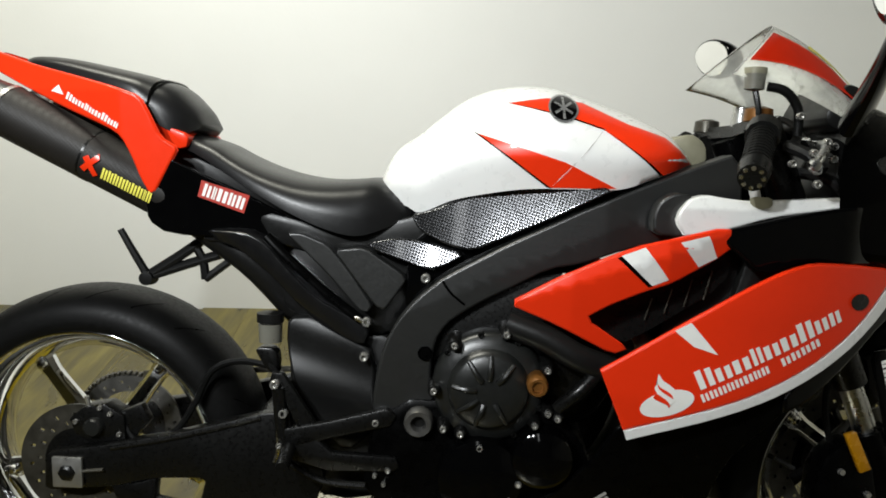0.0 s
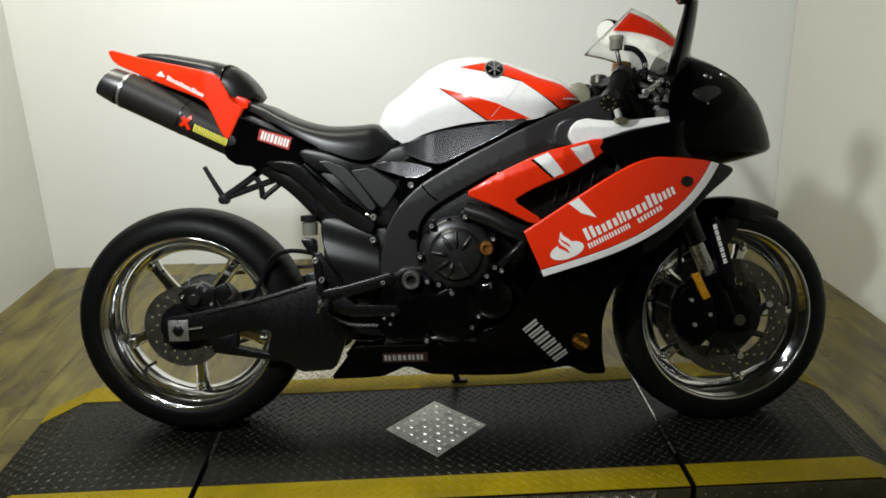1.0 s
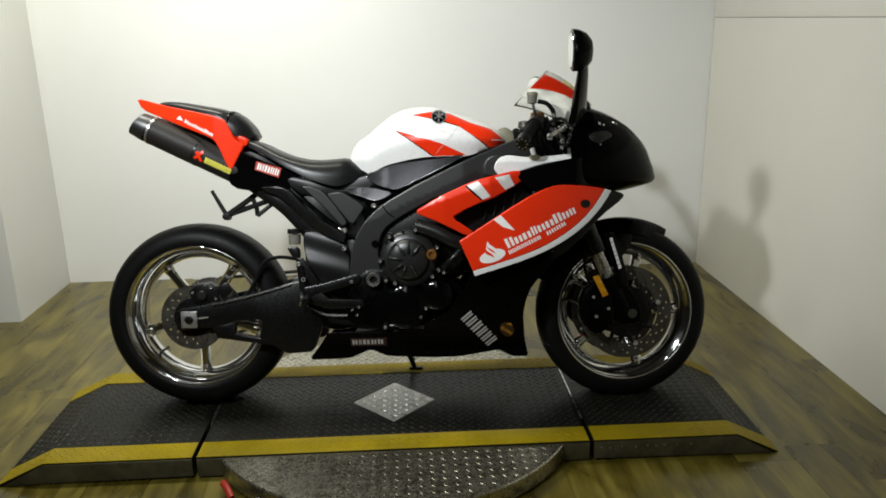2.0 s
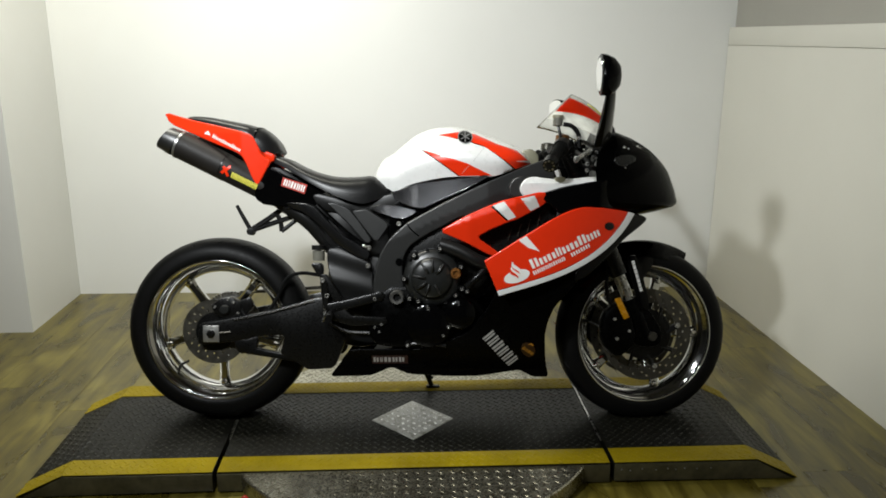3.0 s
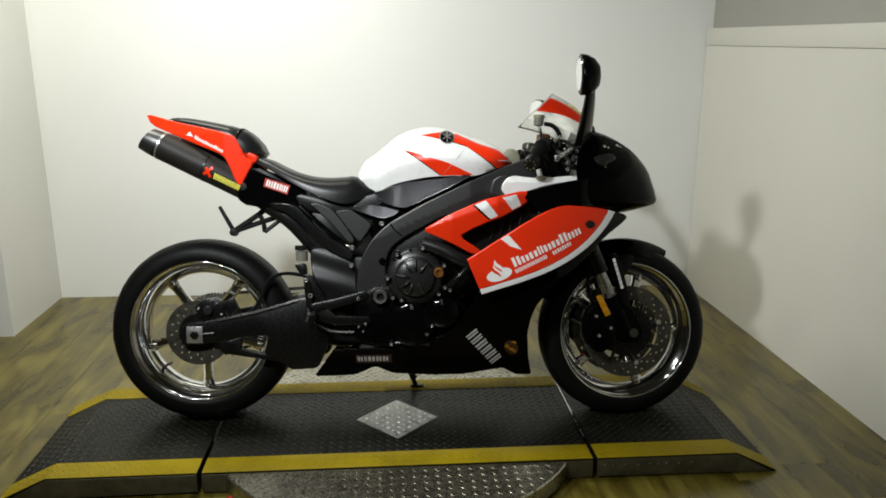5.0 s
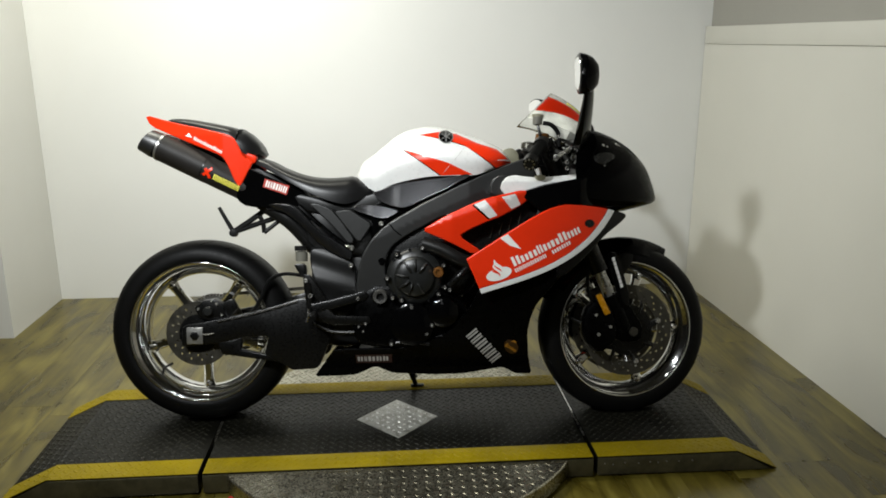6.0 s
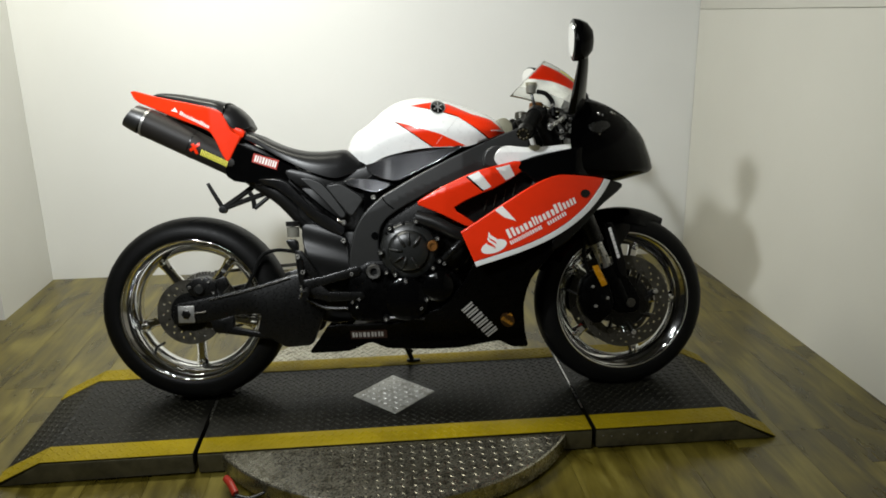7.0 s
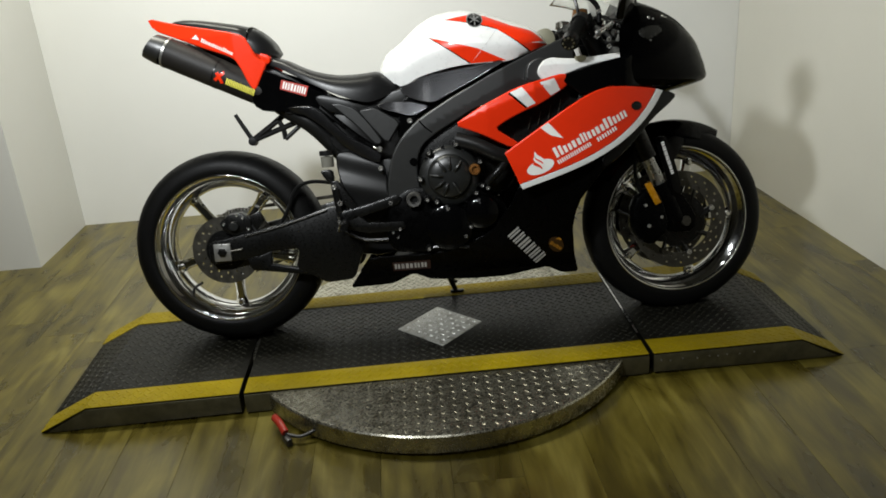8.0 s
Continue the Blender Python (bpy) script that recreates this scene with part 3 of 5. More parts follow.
def rim_profile(lip, half):
    out = [(lip, -half), (lip + 0.004, -half + 0.004), (lip + 0.002, -half + 0.010), (lip - 0.012, -half + 0.016), (lip - 0.022, -half * 0.5), (lip - 0.024, half * 0.5), (lip - 0.012, half - 0.016), (lip + 0.002, half - 0.010), (lip + 0.004, half - 0.004), (lip, half)]
    back = [(lip - 0.006, half - 0.002), (lip - 0.018, half - 0.018), (lip - 0.034, half * 0.45), (lip - 0.040, 0.012), (lip - 0.040, -0.012), (lip - 0.034, -half * 0.45), (lip - 0.018, -half + 0.018), (lip - 0.006, -half + 0.002)]
    return out + back


def spoke_mesh(angle, r0, r1, w0, w1, depth, cx, cz, m=None, y=0.0):
    """One tapering cast spoke with a ridge along it."""
    ca, sa = math.cos(angle), math.sin(angle)
    rings = []
    for k in range(7):
        s = k / 6
        r, w = r0 + (r1 - r0) * s, w0 + (w1 - w0) * s + (0.016 * max(0, s - 0.8) / 0.2)
        d = depth * (1 - 0.25 * s)
        ring = []
        for a, b in ((-1, -0.4), (-0.55, -1), (0.55, -1), (1, -0.4), (1, 0.4), (0.55, 1), (-0.55, 1), (-1, 0.4)):
            t = a * w / 2
            co = Vector((cx + r * ca - t * sa, y + b * d, cz + r * sa + t * ca))
            ring.append(m @ co if m else co)
        rings.append(ring)
    return loft(rings)


def drilled_disc(cx, cz, y, r0, r1, thick, m=None, rings=6, segs=96):
    """A brake disc with rows of holes cut right through."""
    bm = bmesh.new()
    grid = {}
    for layer in (0, 1):
        for i in range(rings + 1):
            for k in range(segs):
                a = 2 * math.pi * (k + 0.18 * i) / segs
                r = r0 + (r1 - r0) * i / rings
                co = Vector((cx + r * math.cos(a), y + (layer - 0.5) * thick, cz + r * math.sin(a)))
                grid[layer, i, k] = bm.verts.new(m @ co if m else co)

    def hole(i, k):
        return 0 < i < rings - 1 and (k * 1 + i * 2) % 6 == 0 and i % 2 == 1

    for i in range(rings):
        for k in range(segs):
            k2 = (k + 1) % segs
            quad = [(i, k), (i + 1, k), (i + 1, k2), (i, k2)]
            if not hole(i, k):
                for layer in (0, 1):
                    bm.faces.new([grid[layer, a, b] for a, b in quad])
            else:
                for p, q in zip(quad, quad[1:] + quad[:1]):
                    bm.faces.new((grid[0, p[0], p[1]], grid[0, q[0], q[1]], grid[1, q[0], q[1]], grid[1, p[0], p[1]]))
    for i in (0, rings):
        for k in range(segs):
            k2 = (k + 1) % segs
            bm.faces.new((grid[0, i, k], grid[0, i, k2], grid[1, i, k2], grid[1, i, k]))
    return bm


def road_wheel(name, cx, cz, radius, half_tyre, half_rim, start, m=None, hub=0.05):
    rim = part(name, spun(rim_profile(0.232, half_rim), cx, 0, cz, 96, m, closed=True), CHROME, bike, "polished chrome wheel rim")
    part("tyre", spun(tyre_profile(radius, 0.230, half_tyre), cx, 0, cz, 112, m, closed=True), RUBBER, rim, "low-profile black road tyre")
    ring = [(0.2325 + 0.0045 * math.cos(2 * math.pi * j / 10), 0.0045 * math.sin(2 * math.pi * j / 10)) for j in range(10)]
    for side in (-1, 1):
        part("rim_lip", spun([(r, d + side * (half_rim + 0.001)) for r, d in ring], cx, 0, cz, 96, m, closed=True), CHROME, rim, "rolled chrome rim lip", smooth=80)
    part("hub", spun([(0.0, -hub), (0.032, -hub), (0.042, -hub * 0.7), (0.034, -hub * 0.3), (0.034, hub * 0.3), (0.042, hub * 0.7), (0.032, hub), (0.0, hub)], cx, 0, cz, 32, m), CHROME, rim, "chrome hub")
    for k in range(5):
        a = radians(start + 72 * k)
        part("spoke", spoke_mesh(a, 0.028, 0.196, 0.042, 0.026, 0.017, cx, cz, m), CHROME, rim, "chrome cast spoke")
        r = 0.187
        co = Vector((cx + r * math.cos(a), -0.020, cz + r * math.sin(a)))
        knob = spun([(0.0, -0.006), (0.006, -0.005), (0.009, 0.0), (0.009, 0.012)], co.x, co.y, co.z, 12, m)
        part("spoke_bolt", knob, CHROME, rim)
    prof = tyre_profile(radius, 0.230, half_tyre)
    for k in range(22):
        for side in (-1, 1):
            line = []
            for j in range(7):
                q = prof[18 + side * (2 + j)]
                a = 2 * math.pi * (k + (0.5 if side > 0 else 0)) / 22 + 0.022 * j
                p = Vector((cx + (q[0] - 0.0017) * math.cos(a), q[1], cz + (q[0] - 0.0017) * math.sin(a)))
                line.append(m @ p if m else p)
            part("tread_groove", tube(line, 0.0022, 5, 1), DEEP, rim)
    a = radians(start + 72 * 2 + 24)
    p0, p1 = Vector((cx + 0.192 * math.cos(a), -0.02, cz + 0.192 * math.sin(a))), Vector((cx + 0.160 * math.cos(a + 0.05), -0.035, cz + 0.160 * math.sin(a + 0.05)))
    part("valve_stem", tube([m @ p0 if m else p0, m @ p1 if m else p1], 0.0045, 8), PLASTIC, rim)
    return rim


RX, RZ, FX, FZ = -0.774, 0.307, 0.664, 0.297
rear = road_wheel("rear_wheel", RX, RZ, 0.306, 0.089, 0.078, 54, hub=0.085)
part("brake_disc", drilled_disc(RX, RZ, -0.100, 0.062, 0.107, 0.005, rings=6), DARKSTEEL, rear, "drilled steel brake disc")
part("disc_carrier", spun([(0.030, -0.104), (0.064, -0.103), (0.064, -0.098), (0.030, -0.092)], RX, 0, RZ, 36, closed=True), CAST, rear)
# chain sprocket on the far side
part("sprocket", drilled_disc(RX, RZ, 0.098, 0.070, 0.104, 0.006, rings=6, segs=90), DULLALU, rear, "steel chain sprocket")
for k in range(60):
    a = 2 * math.pi * k / 60
    if math.cos(a) < 0.35:
        part("chain_link", box(RX + 0.108 * math.cos(a), 0.098, RZ + 0.108 * math.sin(a), 0.008, 0.014, 0.008, 0.002), DARKSTEEL, rear)
for z0, z1 in ((0.108, 0.05), (-0.108, -0.04)):
    part("chain_run", tube([(RX + 0.03, 0.098, RZ + z0), (-0.25, 0.098, 0.40 + z1)], 0.007, 6, flat=0.8), DARKSTEEL, bike)

# front end, steered a little to the left, raked back
RAKE, STEER = radians(24), radians(6)
axis = Vector((-math.sin(RAKE), 0, math.cos(RAKE)))
PIVOT = Vector((FX, 0, FZ))
TURN_F = Matrix.Translation(PIVOT) @ Matrix.Rotation(STEER, 4, axis) @ Matrix.Translation(-PIVOT)
front = road_wheel("front_wheel", FX, FZ, 0.296, 0.059, 0.050, 0, TURN_F, hub=0.055)
for side in (-1, 1):
    part("brake_disc", drilled_disc(FX, FZ, side * 0.070, 0.108, 0.156, 0.005, TURN_F, rings=8, segs=108), DARKSTEEL, front, "drilled steel brake disc")
    part("disc_carrier", spun([(0.026, -0.004), (0.084, -0.004), (0.088, 0.0), (0.084, 0.004), (0.026, 0.004)], FX, side * 0.069, FZ, 40, TURN_F, closed=True), CAST, front, "black disc carrier")
    for k in range(8):
        a = radians(45 * k + 12)
        arm = [Vector((FX + r * math.cos(a + t), side * 0.068, FZ + r * math.sin(a + t))) for r, t in ((0.070, -0.1), (0.090, 0.0), (0.114, 0.06))]
        part("disc_carrier_arm", tube([TURN_F @ p for p in arm], 0.011, 6, 3, flat=0.5), CAST, front)
        b = Vector((FX + 0.112 * math.cos(a + 0.06), side * 0.076, FZ + 0.112 * math.sin(a + 0.06)))
        part("disc_button", spun([(0.0, -0.004), (0.008, -0.004), (0.009, 0.003)], b.x, b.y, b.z, 12, TURN_F), ZINC if side < 0 and k % 3 == 0 else DARKSTEEL, front)


def steered(bm):
    bmesh.ops.transform(bm, matrix=TURN_F, verts=bm.verts)
    return bm


fork_foot = Vector((FX - 0.022, 0, FZ))
for side in (-1, 1):
    y = side * 0.105
    at = lambda d, dx=0.0: Vector((fork_foot.x + dx, y, fork_foot.z)) + axis * d
    leg = part("fork_leg", steered(tube([at(0.222), at(0.695)], 0.029, 18, 1)), CAST, bike, "black upside-down fork tube")
    part("fork_foot", steered(tube([at(0.0), at(0.135)], 0.030, 18, 1)), DEEP, leg, "black cast fork foot")
    part("slider", steered(tube([at(0.12), at(0.24)], 0.020, 18, 1)), STEEL, leg, "polished fork slider")
    part("axle_clamp", steered(prism([(FX - 0.055, FZ - 0.035), (FX + 0.03, FZ - 0.035), (FX + 0.035, FZ + 0.02), (FX - 0.02, FZ + 0.10), (FX - 0.075, FZ + 0.11), (FX - 0.085, FZ + 0.03)], y - 0.022, y + 0.022, 0.006)), DEEP, leg)
    part("caliper", steered(prism([(FX - 0.178, FZ - 0.02), (FX - 0.12, FZ - 0.075), (FX - 0.055, FZ - 0.02), (FX - 0.080, FZ + 0.085), (FX - 0.118, FZ + 0.120), (FX - 0.172, FZ + 0.075)], y - 0.035, y + 0.02, 0.012, 1)), DEEP, leg, "black six-piston brake caliper")
    for dx, dz in ((-0.135, 0.06), (-0.125, -0.005), (-0.085, 0.02), (-0.10, 0.07)):
        part("caliper_bolt", spun([(0.0, -0.006), (0.005, -0.006), (0.006, 0.004)], FX + dx, y + (-0.036 if side < 0 else 0.03), FZ + dz, 8, TURN_F), ZINC, leg)
    # guard that rises from the fork's foot in front of the slider
    part("fork_guard", steered(prism([(FX - 0.045, FZ + 0.08), (FX - 0.008, FZ + 0.09), (FX - 0.058, FZ + 0.27), (FX - 0.100, FZ + 0.265), (FX - 0.078, FZ + 0.19)], y - 0.030 if side < 0 else y + 0.024, y - 0.024 if side < 0 else y + 0.030, 0.002)), GLOSS, leg)
    part("reflector", steered(prism([(FX - 0.138, FZ + 0.126), (FX - 0.119, FZ + 0.132), (FX - 0.086, FZ + 0.066), (FX - 0.105, FZ + 0.059)], y + side * 0.034, y + side * 0.044, 0.002, 0)), AMBER, leg, "amber side reflector")
    part("brake_hose", steered(tube([(FX - 0.13, y, FZ + 0.08), (FX - 0.155, y * 1.05, FZ + 0.16), (FX - 0.15, y * 0.9, FZ + 0.30), (FX - 0.22, y * 0.6, FZ + 0.45)], 0.006, 8)), RUBBER, leg)
for k in range(7):
    for j in range(2):
        s = k / 6 + j * 0.075
        ox, oz = s * 0.028, -s * 0.088
        bm = prism([(FX - 0.080 + ox, FZ + 0.249 + oz), (FX - 0.071 + ox, FZ + 0.252 + oz), (FX - 0.0695 + ox, FZ + 0.248 + oz), (FX - 0.078 + ox, FZ + 0.244 + oz)], -0.1365, -0.1348, 0, 0)
        part("lettering_bar", steered(bm), CREAM, bike, "white lettering on the fork guard")
part("front_axle", steered(spun([(0.0, -0.135), (0.014, -0.135), (0.016, -0.130), (0.016, 0.13), (0.0, 0.13)], FX, 0, FZ, 20)), DARKSTEEL, bike)

# front mudguard hugs the tyre
rings = []
for k in range(25):
    a = radians(60 + k * 4.1)
    edge = 1.0 if 4 < k < 22 else 0.55 + 0.1 * min(k, 24 - k)
    ring = []
    for j in range(11):
        u = (j - 5) / 5
        r = 0.314 + 0.006 * math.cos(u * 1.5) - 0.052 * abs(u) ** 2.4
        ring.append(TURN_F @ Vector((FX + r * math.cos(a), u * 0.070 * edge, FZ + r * math.sin(a))))
    rings.append(ring)
guard = loft(rings, cap=False, closed=False)
geom = bmesh.ops.solidify(guard, geom=guard.faces[:], thickness=0.003)
part("front_mudguard", guard, GLOSS, bike, "glossy black front mudguard")
for side in (-1, 1):
    part("mudguard_stay", steered(prism([(FX - 0.10, FZ + 0.23), (FX - 0.02, FZ + 0.27), (FX + 0.03, FZ + 0.255), (FX - 0.04, FZ + 0.15), (FX - 0.085, FZ + 0.16)], side * 0.066, side * 0.074, 0.003)), GLOSS, bike)

# swingarm
for side in (-1, 1):
    y0, y1 = side * 0.112, side * 0.142
    arm = part("swingarm", prism([(-0.815, 0.338), (-0.735, 0.352), (-0.60, 0.378), (-0.42, 0.428), (-0.36, 0.412), (-0.33, 0.31), (-0.375, 0.193), (-0.462, 0.187), (-0.505, 0.214), (-0.553, 0.240), (-0.537, 0.302), (-0.624, 0.298), (-0.70, 0.280), (-0.82, 0.268)], y0, y1, 0.007, 1, 0.10), CAST, bike, "black swingarm beam")
    part("lower_brace", prism([(-0.705, 0.283), (-0.66, 0.288), (-0.624, 0.299), (-0.629, 0.258), (-0.552, 0.241), (-0.49, 0.236), (-0.462, 0.188), (-0.503, 0.214), (-0.690, 0.243)], y0, y1 * 0.985, 0.004, 0), CAST, arm)
    part("arm_rib", tube([(-0.70, y1 * 1.005, 0.350), (-0.58, y1 * 1.01, 0.376), (-0.44, y1 * 1.01, 0.415)], 0.0035, 6, 3), CAST, arm)
    part("axle_block", prism([(RX - 0.026, RZ - 0.028), (RX + 0.026, RZ - 0.028), (RX + 0.026, RZ + 0.027), (RX - 0.026, RZ + 0.027)], side * 0.1425, side * 0.150, 0.002, 0), ALU, arm, "square aluminium chain adjuster block")
    part("axle_nut", spun([(0.0, -0.006), (0.010, -0.006), (0.014, -0.003), (0.015, 0.004)], RX, side * 0.152, RZ, 6), CAST, arm)
    part("adjuster_bolt", tube([(RX + 0.026, side * 0.146, RZ + 0.002), (RX + 0.062, side * 0.146, RZ + 0.006)], 0.0035, 8, 1), DARKSTEEL, arm)
part("arm_bridge", box(-0.42, 0, 0.33, 0.13, 0.23, 0.12, 0.02), CAST, bike)

# rear caliper and its hose
cal = part("rear_caliper", prism([(-0.778, 0.396), (-0.752, 0.418), (-0.715, 0.424), (-0.682, 0.404), (-0.680, 0.362), (-0.735, 0.352), (-0.768, 0.368)], -0.128, -0.085, 0.003, 0), CAST, bike, "black rear brake caliper")
part("caliper_piston_cap", spun([(0.0, -0.010), (0.013, -0.009), (0.0165, -0.005), (0.017, 0.01)], -0.733, -0.132, 0.384, 20), COVER, cal)
for x, z in ((-0.705, 0.408), (-0.690, 0.372), (-0.765, 0.392), (-0.722, 0.418)):
    bolt(x, 0.128, z, 0.0045, 0.006, parent=cal)
part("bleed_nipple", tube([(-0.745, -0.12, 0.415), (-0.748, -0.122, 0.436)], 0.004, 8, 1), ZINC, cal)
part("caliper_bracket", prism([(-0.70, 0.405), (-0.655, 0.425), (-0.64, 0.395), (-0.67, 0.36)], -0.120, -0.10, 0.003, 0), CAST, cal)
part("rear_brake_hose", tube([(-0.690, -0.115, 0.395), (-0.660, -0.12, 0.355), (-0.600, -0.12, 0.375), (-0.565, -0.11, 0.425), (-0.535, -0.105, 0.485), (-0.485, -0.10, 0.503), (-0.415, -0.11, 0.495)], 0.006, 8), RUBBER, bike, "braided rear brake hose")

# engine: cases, cylinders, covers
part("crankcase", prism([(-0.27, 0.275), (-0.10, 0.262), (0.08, 0.268), (0.14, 0.32), (0.10, 0.42), (0.03, 0.47), (-0.24, 0.47)], -0.172, 0.172, 0.02), DEEP, bike, "black engine crankcase")
part("cylinder_block", prism([(-0.15, 0.45), (0.10, 0.40), (0.22, 0.60), (0.15, 0.70), (-0.02, 0.68), (-0.16, 0.62)], -0.150, 0.150, 0.02), CAST, bike)
part("sump", prism([(-0.16, 0.17), (0.02, 0.165), (0.08, 0.22), (-0.12, 0.235)], -0.11, 0.11, 0.015), CAST, bike)
CX, CZ, CS = -0.056, 0.497, 0.022
clutch = part("clutch_cover", spun([(0.0, -0.236), (0.030, -0.236), (0.056, -0.232), (0.063, -0.226), (0.067, -0.216), (0.085, -0.211), (0.091, -0.203), (0.093, -0.185), (0.093, -0.165)], CX, CS, CZ, 56), COVER, bike, "charcoal clutch cover with cast ribs")
for k, a in enumerate((50, 88, 124, 172, 214, 250, 300)):
    a = radians(a)
    ca, sa = math.cos(a), math.sin(a)
    p = [Vector((CX + r * ca, CS - y, CZ + r * sa)) for r, y in ((0.022, 0.236), (0.036, 0.241), (0.059, 0.233))]
    part("cast_rib", tube(p, 0.0055, 8, 3, r_end=0.0035), COVER, clutch)
for k in range(9):
    a = radians(20 + 40 * k)
    bolt(CX + 0.089 * math.cos(a), 0.206 - CS, CZ + 0.089 * math.sin(a), 0.0055, 0.008, CAST, clutch, "cover_lug")
part("oil_filler_cap", spun([(0.0, -0.250), (0.008, -0.250), (0.0095, -0.256), (0.014, -0.256), (0.0165, -0.252), (0.017, -0.235), (0.017, -0.200)], 0.020, CS, 0.514, 24), GOLD, bike, "brass-coloured oil filler cap")
part("water_pump_cover", spun([(0.0, -0.222), (0.035, -0.220), (0.048, -0.212), (0.052, -0.195), (0.052, -0.17)], 0.035, 0, 0.385, 36), GLOSS, bike)
part("stator_case", spun([(0.0, -0.215), (0.05, -0.213), (0.068, -0.205), (0.072, -0.185), (0.072, -0.165)], -0.065, 0, 0.345, 40), GLOSS, bike)
for x, z in ((-0.113, 0.576), (-0.031, 0.597), (-0.144, 0.500), (-0.127, 0.438), (-0.099, 0.430), (-0.067, 0.408), (0.036, 0.541), (0.040, 0.470), (0.056, 0.462), (0.020, 0.449), (0.012, 0.419), (0.010, 0.376), (0.063, 0.365), (-0.002, 0.348), (-0.019, 0.321), (-0.132, 0.288)):
    w, z = 0.206, z - 0.006
    boss = part("bolt_boss", spun([(0.0, -w), (0.008, -w), (0.010, -w + 0.004), (0.013, -0.15), (0.0, -0.15)], x, 0, z, 14), CAST, bike)
    bolt(x, w, z, 0.0056, 0.007, parent=boss)
part("coolant_pipe", tube([(0.055, -0.195, 0.47), (0.085, -0.205, 0.50), (0.115, -0.195, 0.53)], 0.012, 10), CAST, bike)
part("coolant_hose", tube([(-0.03, -0.185, 0.605), (0.03, -0.195, 0.585), (0.085, -0.200, 0.556), (0.14, -0.185, 0.535)], 0.022, 14), PLASTIC, bike, "black rubber coolant hose")
for k in range(4):
    y = -0.13 + k * 0.087
    part("exhaust_header", tube([(0.17, y, 0.60), (0.23, y, 0.50), (0.21, y * 0.8, 0.34), (0.10, y * 0.5, 0.215), (-0.10, y * 0.3, 0.175)], 0.021, 12), DARKSTEEL, bike)
part("radiator", prism([(0.28, 0.46), (0.32, 0.46), (0.40, 0.78), (0.36, 0.78)], -0.17, 0.17, 0.006), PLASTIC, bike)
part("gear_lever", tube([(-0.128, -0.18, 0.282), (-0.07, -0.19, 0.286), (-0.01, -0.19, 0.278)], 0.0055, 8), CAST, bike)

# frame: twin beams and pivot plates
beam_w = lambda x, z: 0.172 - 0.10 * max(0, x - 0.12) - 0.05 * abs(z - (0.70 + 0.45 * x))
SPAR = [(0.33, 0.888), (0.26, 0.863), (0.192, 0.836), (0.136, 0.812), (0.079, 0.787), (0.022, 0.758), (-0.035, 0.730), (-0.081, 0.704), (-0.133, 0.675), (-0.163, 0.651), (-0.189, 0.626), (-0.212, 0.594), (-0.229, 0.560), (-0.240, 0.515), (-0.248, 0.460), (-0.242, 0.410), (-0.222, 0.365), (-0.150, 0.360), (-0.133, 0.390), (-0.135, 0.424), (-0.148, 0.467), (-0.153, 0.521), (-0.146, 0.567), (-0.128, 0.597), (-0.097, 0.620), (-0.064, 0.640), (-0.023, 0.661), (0.034, 0.693), (0.085, 0.702), (0.150, 0.727), (0.24, 0.747), (0.34, 0.776)]
spar_w = lambda x, z: min(beam_w(x, z), 0.172) + 0.006 * max(0, 0.60 - z)
both("frame_spar", SPAR, spar_w, SATIN, "satin grey aluminium frame spar", thick=0.05, roll=0.005, step=0.012, cuts=1, keep=0.22)
part("airbox_side", prism([(-0.20, 0.69), (-0.18, 0.740), (-0.08, 0.790), (0.05, 0.818), (0.20, 0.838), (0.31, 0.882), (0.33, 0.82), (0.15, 0.74), (0.0, 0.66), (-0.12, 0.60), (-0.20, 0.60)], -0.132, 0.132, 0.006), GLOSS, bike, "black airbox behind the frame spar")
for side in (-1, 1):
    part("frame_weld", tube([(-0.137, side * (spar_w(-0.137, 0.668) + 0.0002), 0.668), (-0.122, side * (spar_w(-0.122, 0.648) + 0.001), 0.648), (-0.100, side * (spar_w(-0.100, 0.630) + 0.0002), 0.630)], 0.0022, 6, 3), DEEP, bike)
# disc on the plate, the hole's inner shade put into its black
part("frame_hole_disc", spun([(0.0, -0.1705), (0.009, -0.1705), (0.0105, -0.1735), (0.0118, -0.1735), (0.012, -0.168)], -0.162, 0, 0.547, 20), DEEP, bike)
nut = part("pivot_nut", spun([(0.010, -0.186), (0.013, -0.196), (0.021, -0.197), (0.024, -0.192), (0.024, -0.165), (0.010, -0.165)], -0.168, 0, 0.434, 24, closed=True), DULLALU, bike, "large hollow aluminium pivot nut")
part("nut_recess", spun([(0.0, -0.183), (0.0125, -0.182), (0.0125, -0.17)], -0.168, 0, 0.434, 16), PLASTIC, nut)

# side covers between frame and seat
both("side_cover", [(-0.400, 0.733), (-0.372, 0.734), (-0.328, 0.716), (-0.292, 0.672), (-0.254, 0.616), (-0.262, 0.604), (-0.276, 0.606), (-0.330, 0.668)], lambda x, z: 0.136, SATIN, "dark grey side cover strip", thick=0.02, roll=0.004, keep=0.15)
both("side_cover", [(-0.318, 0.708), (-0.268, 0.714), (-0.204, 0.672), (-0.199, 0.660), (-0.233, 0.611), (-0.247, 0.616), (-0.285, 0.664)], lambda x, z: 0.142, SATIN, "dark grey triangular side cover", thick=0.02, roll=0.003, keep=0.12)
rail_mid = lambda x: 0.640 - 0.80 * (x + 0.36) - 0.5 * max(0, x + 0.36) ** 2
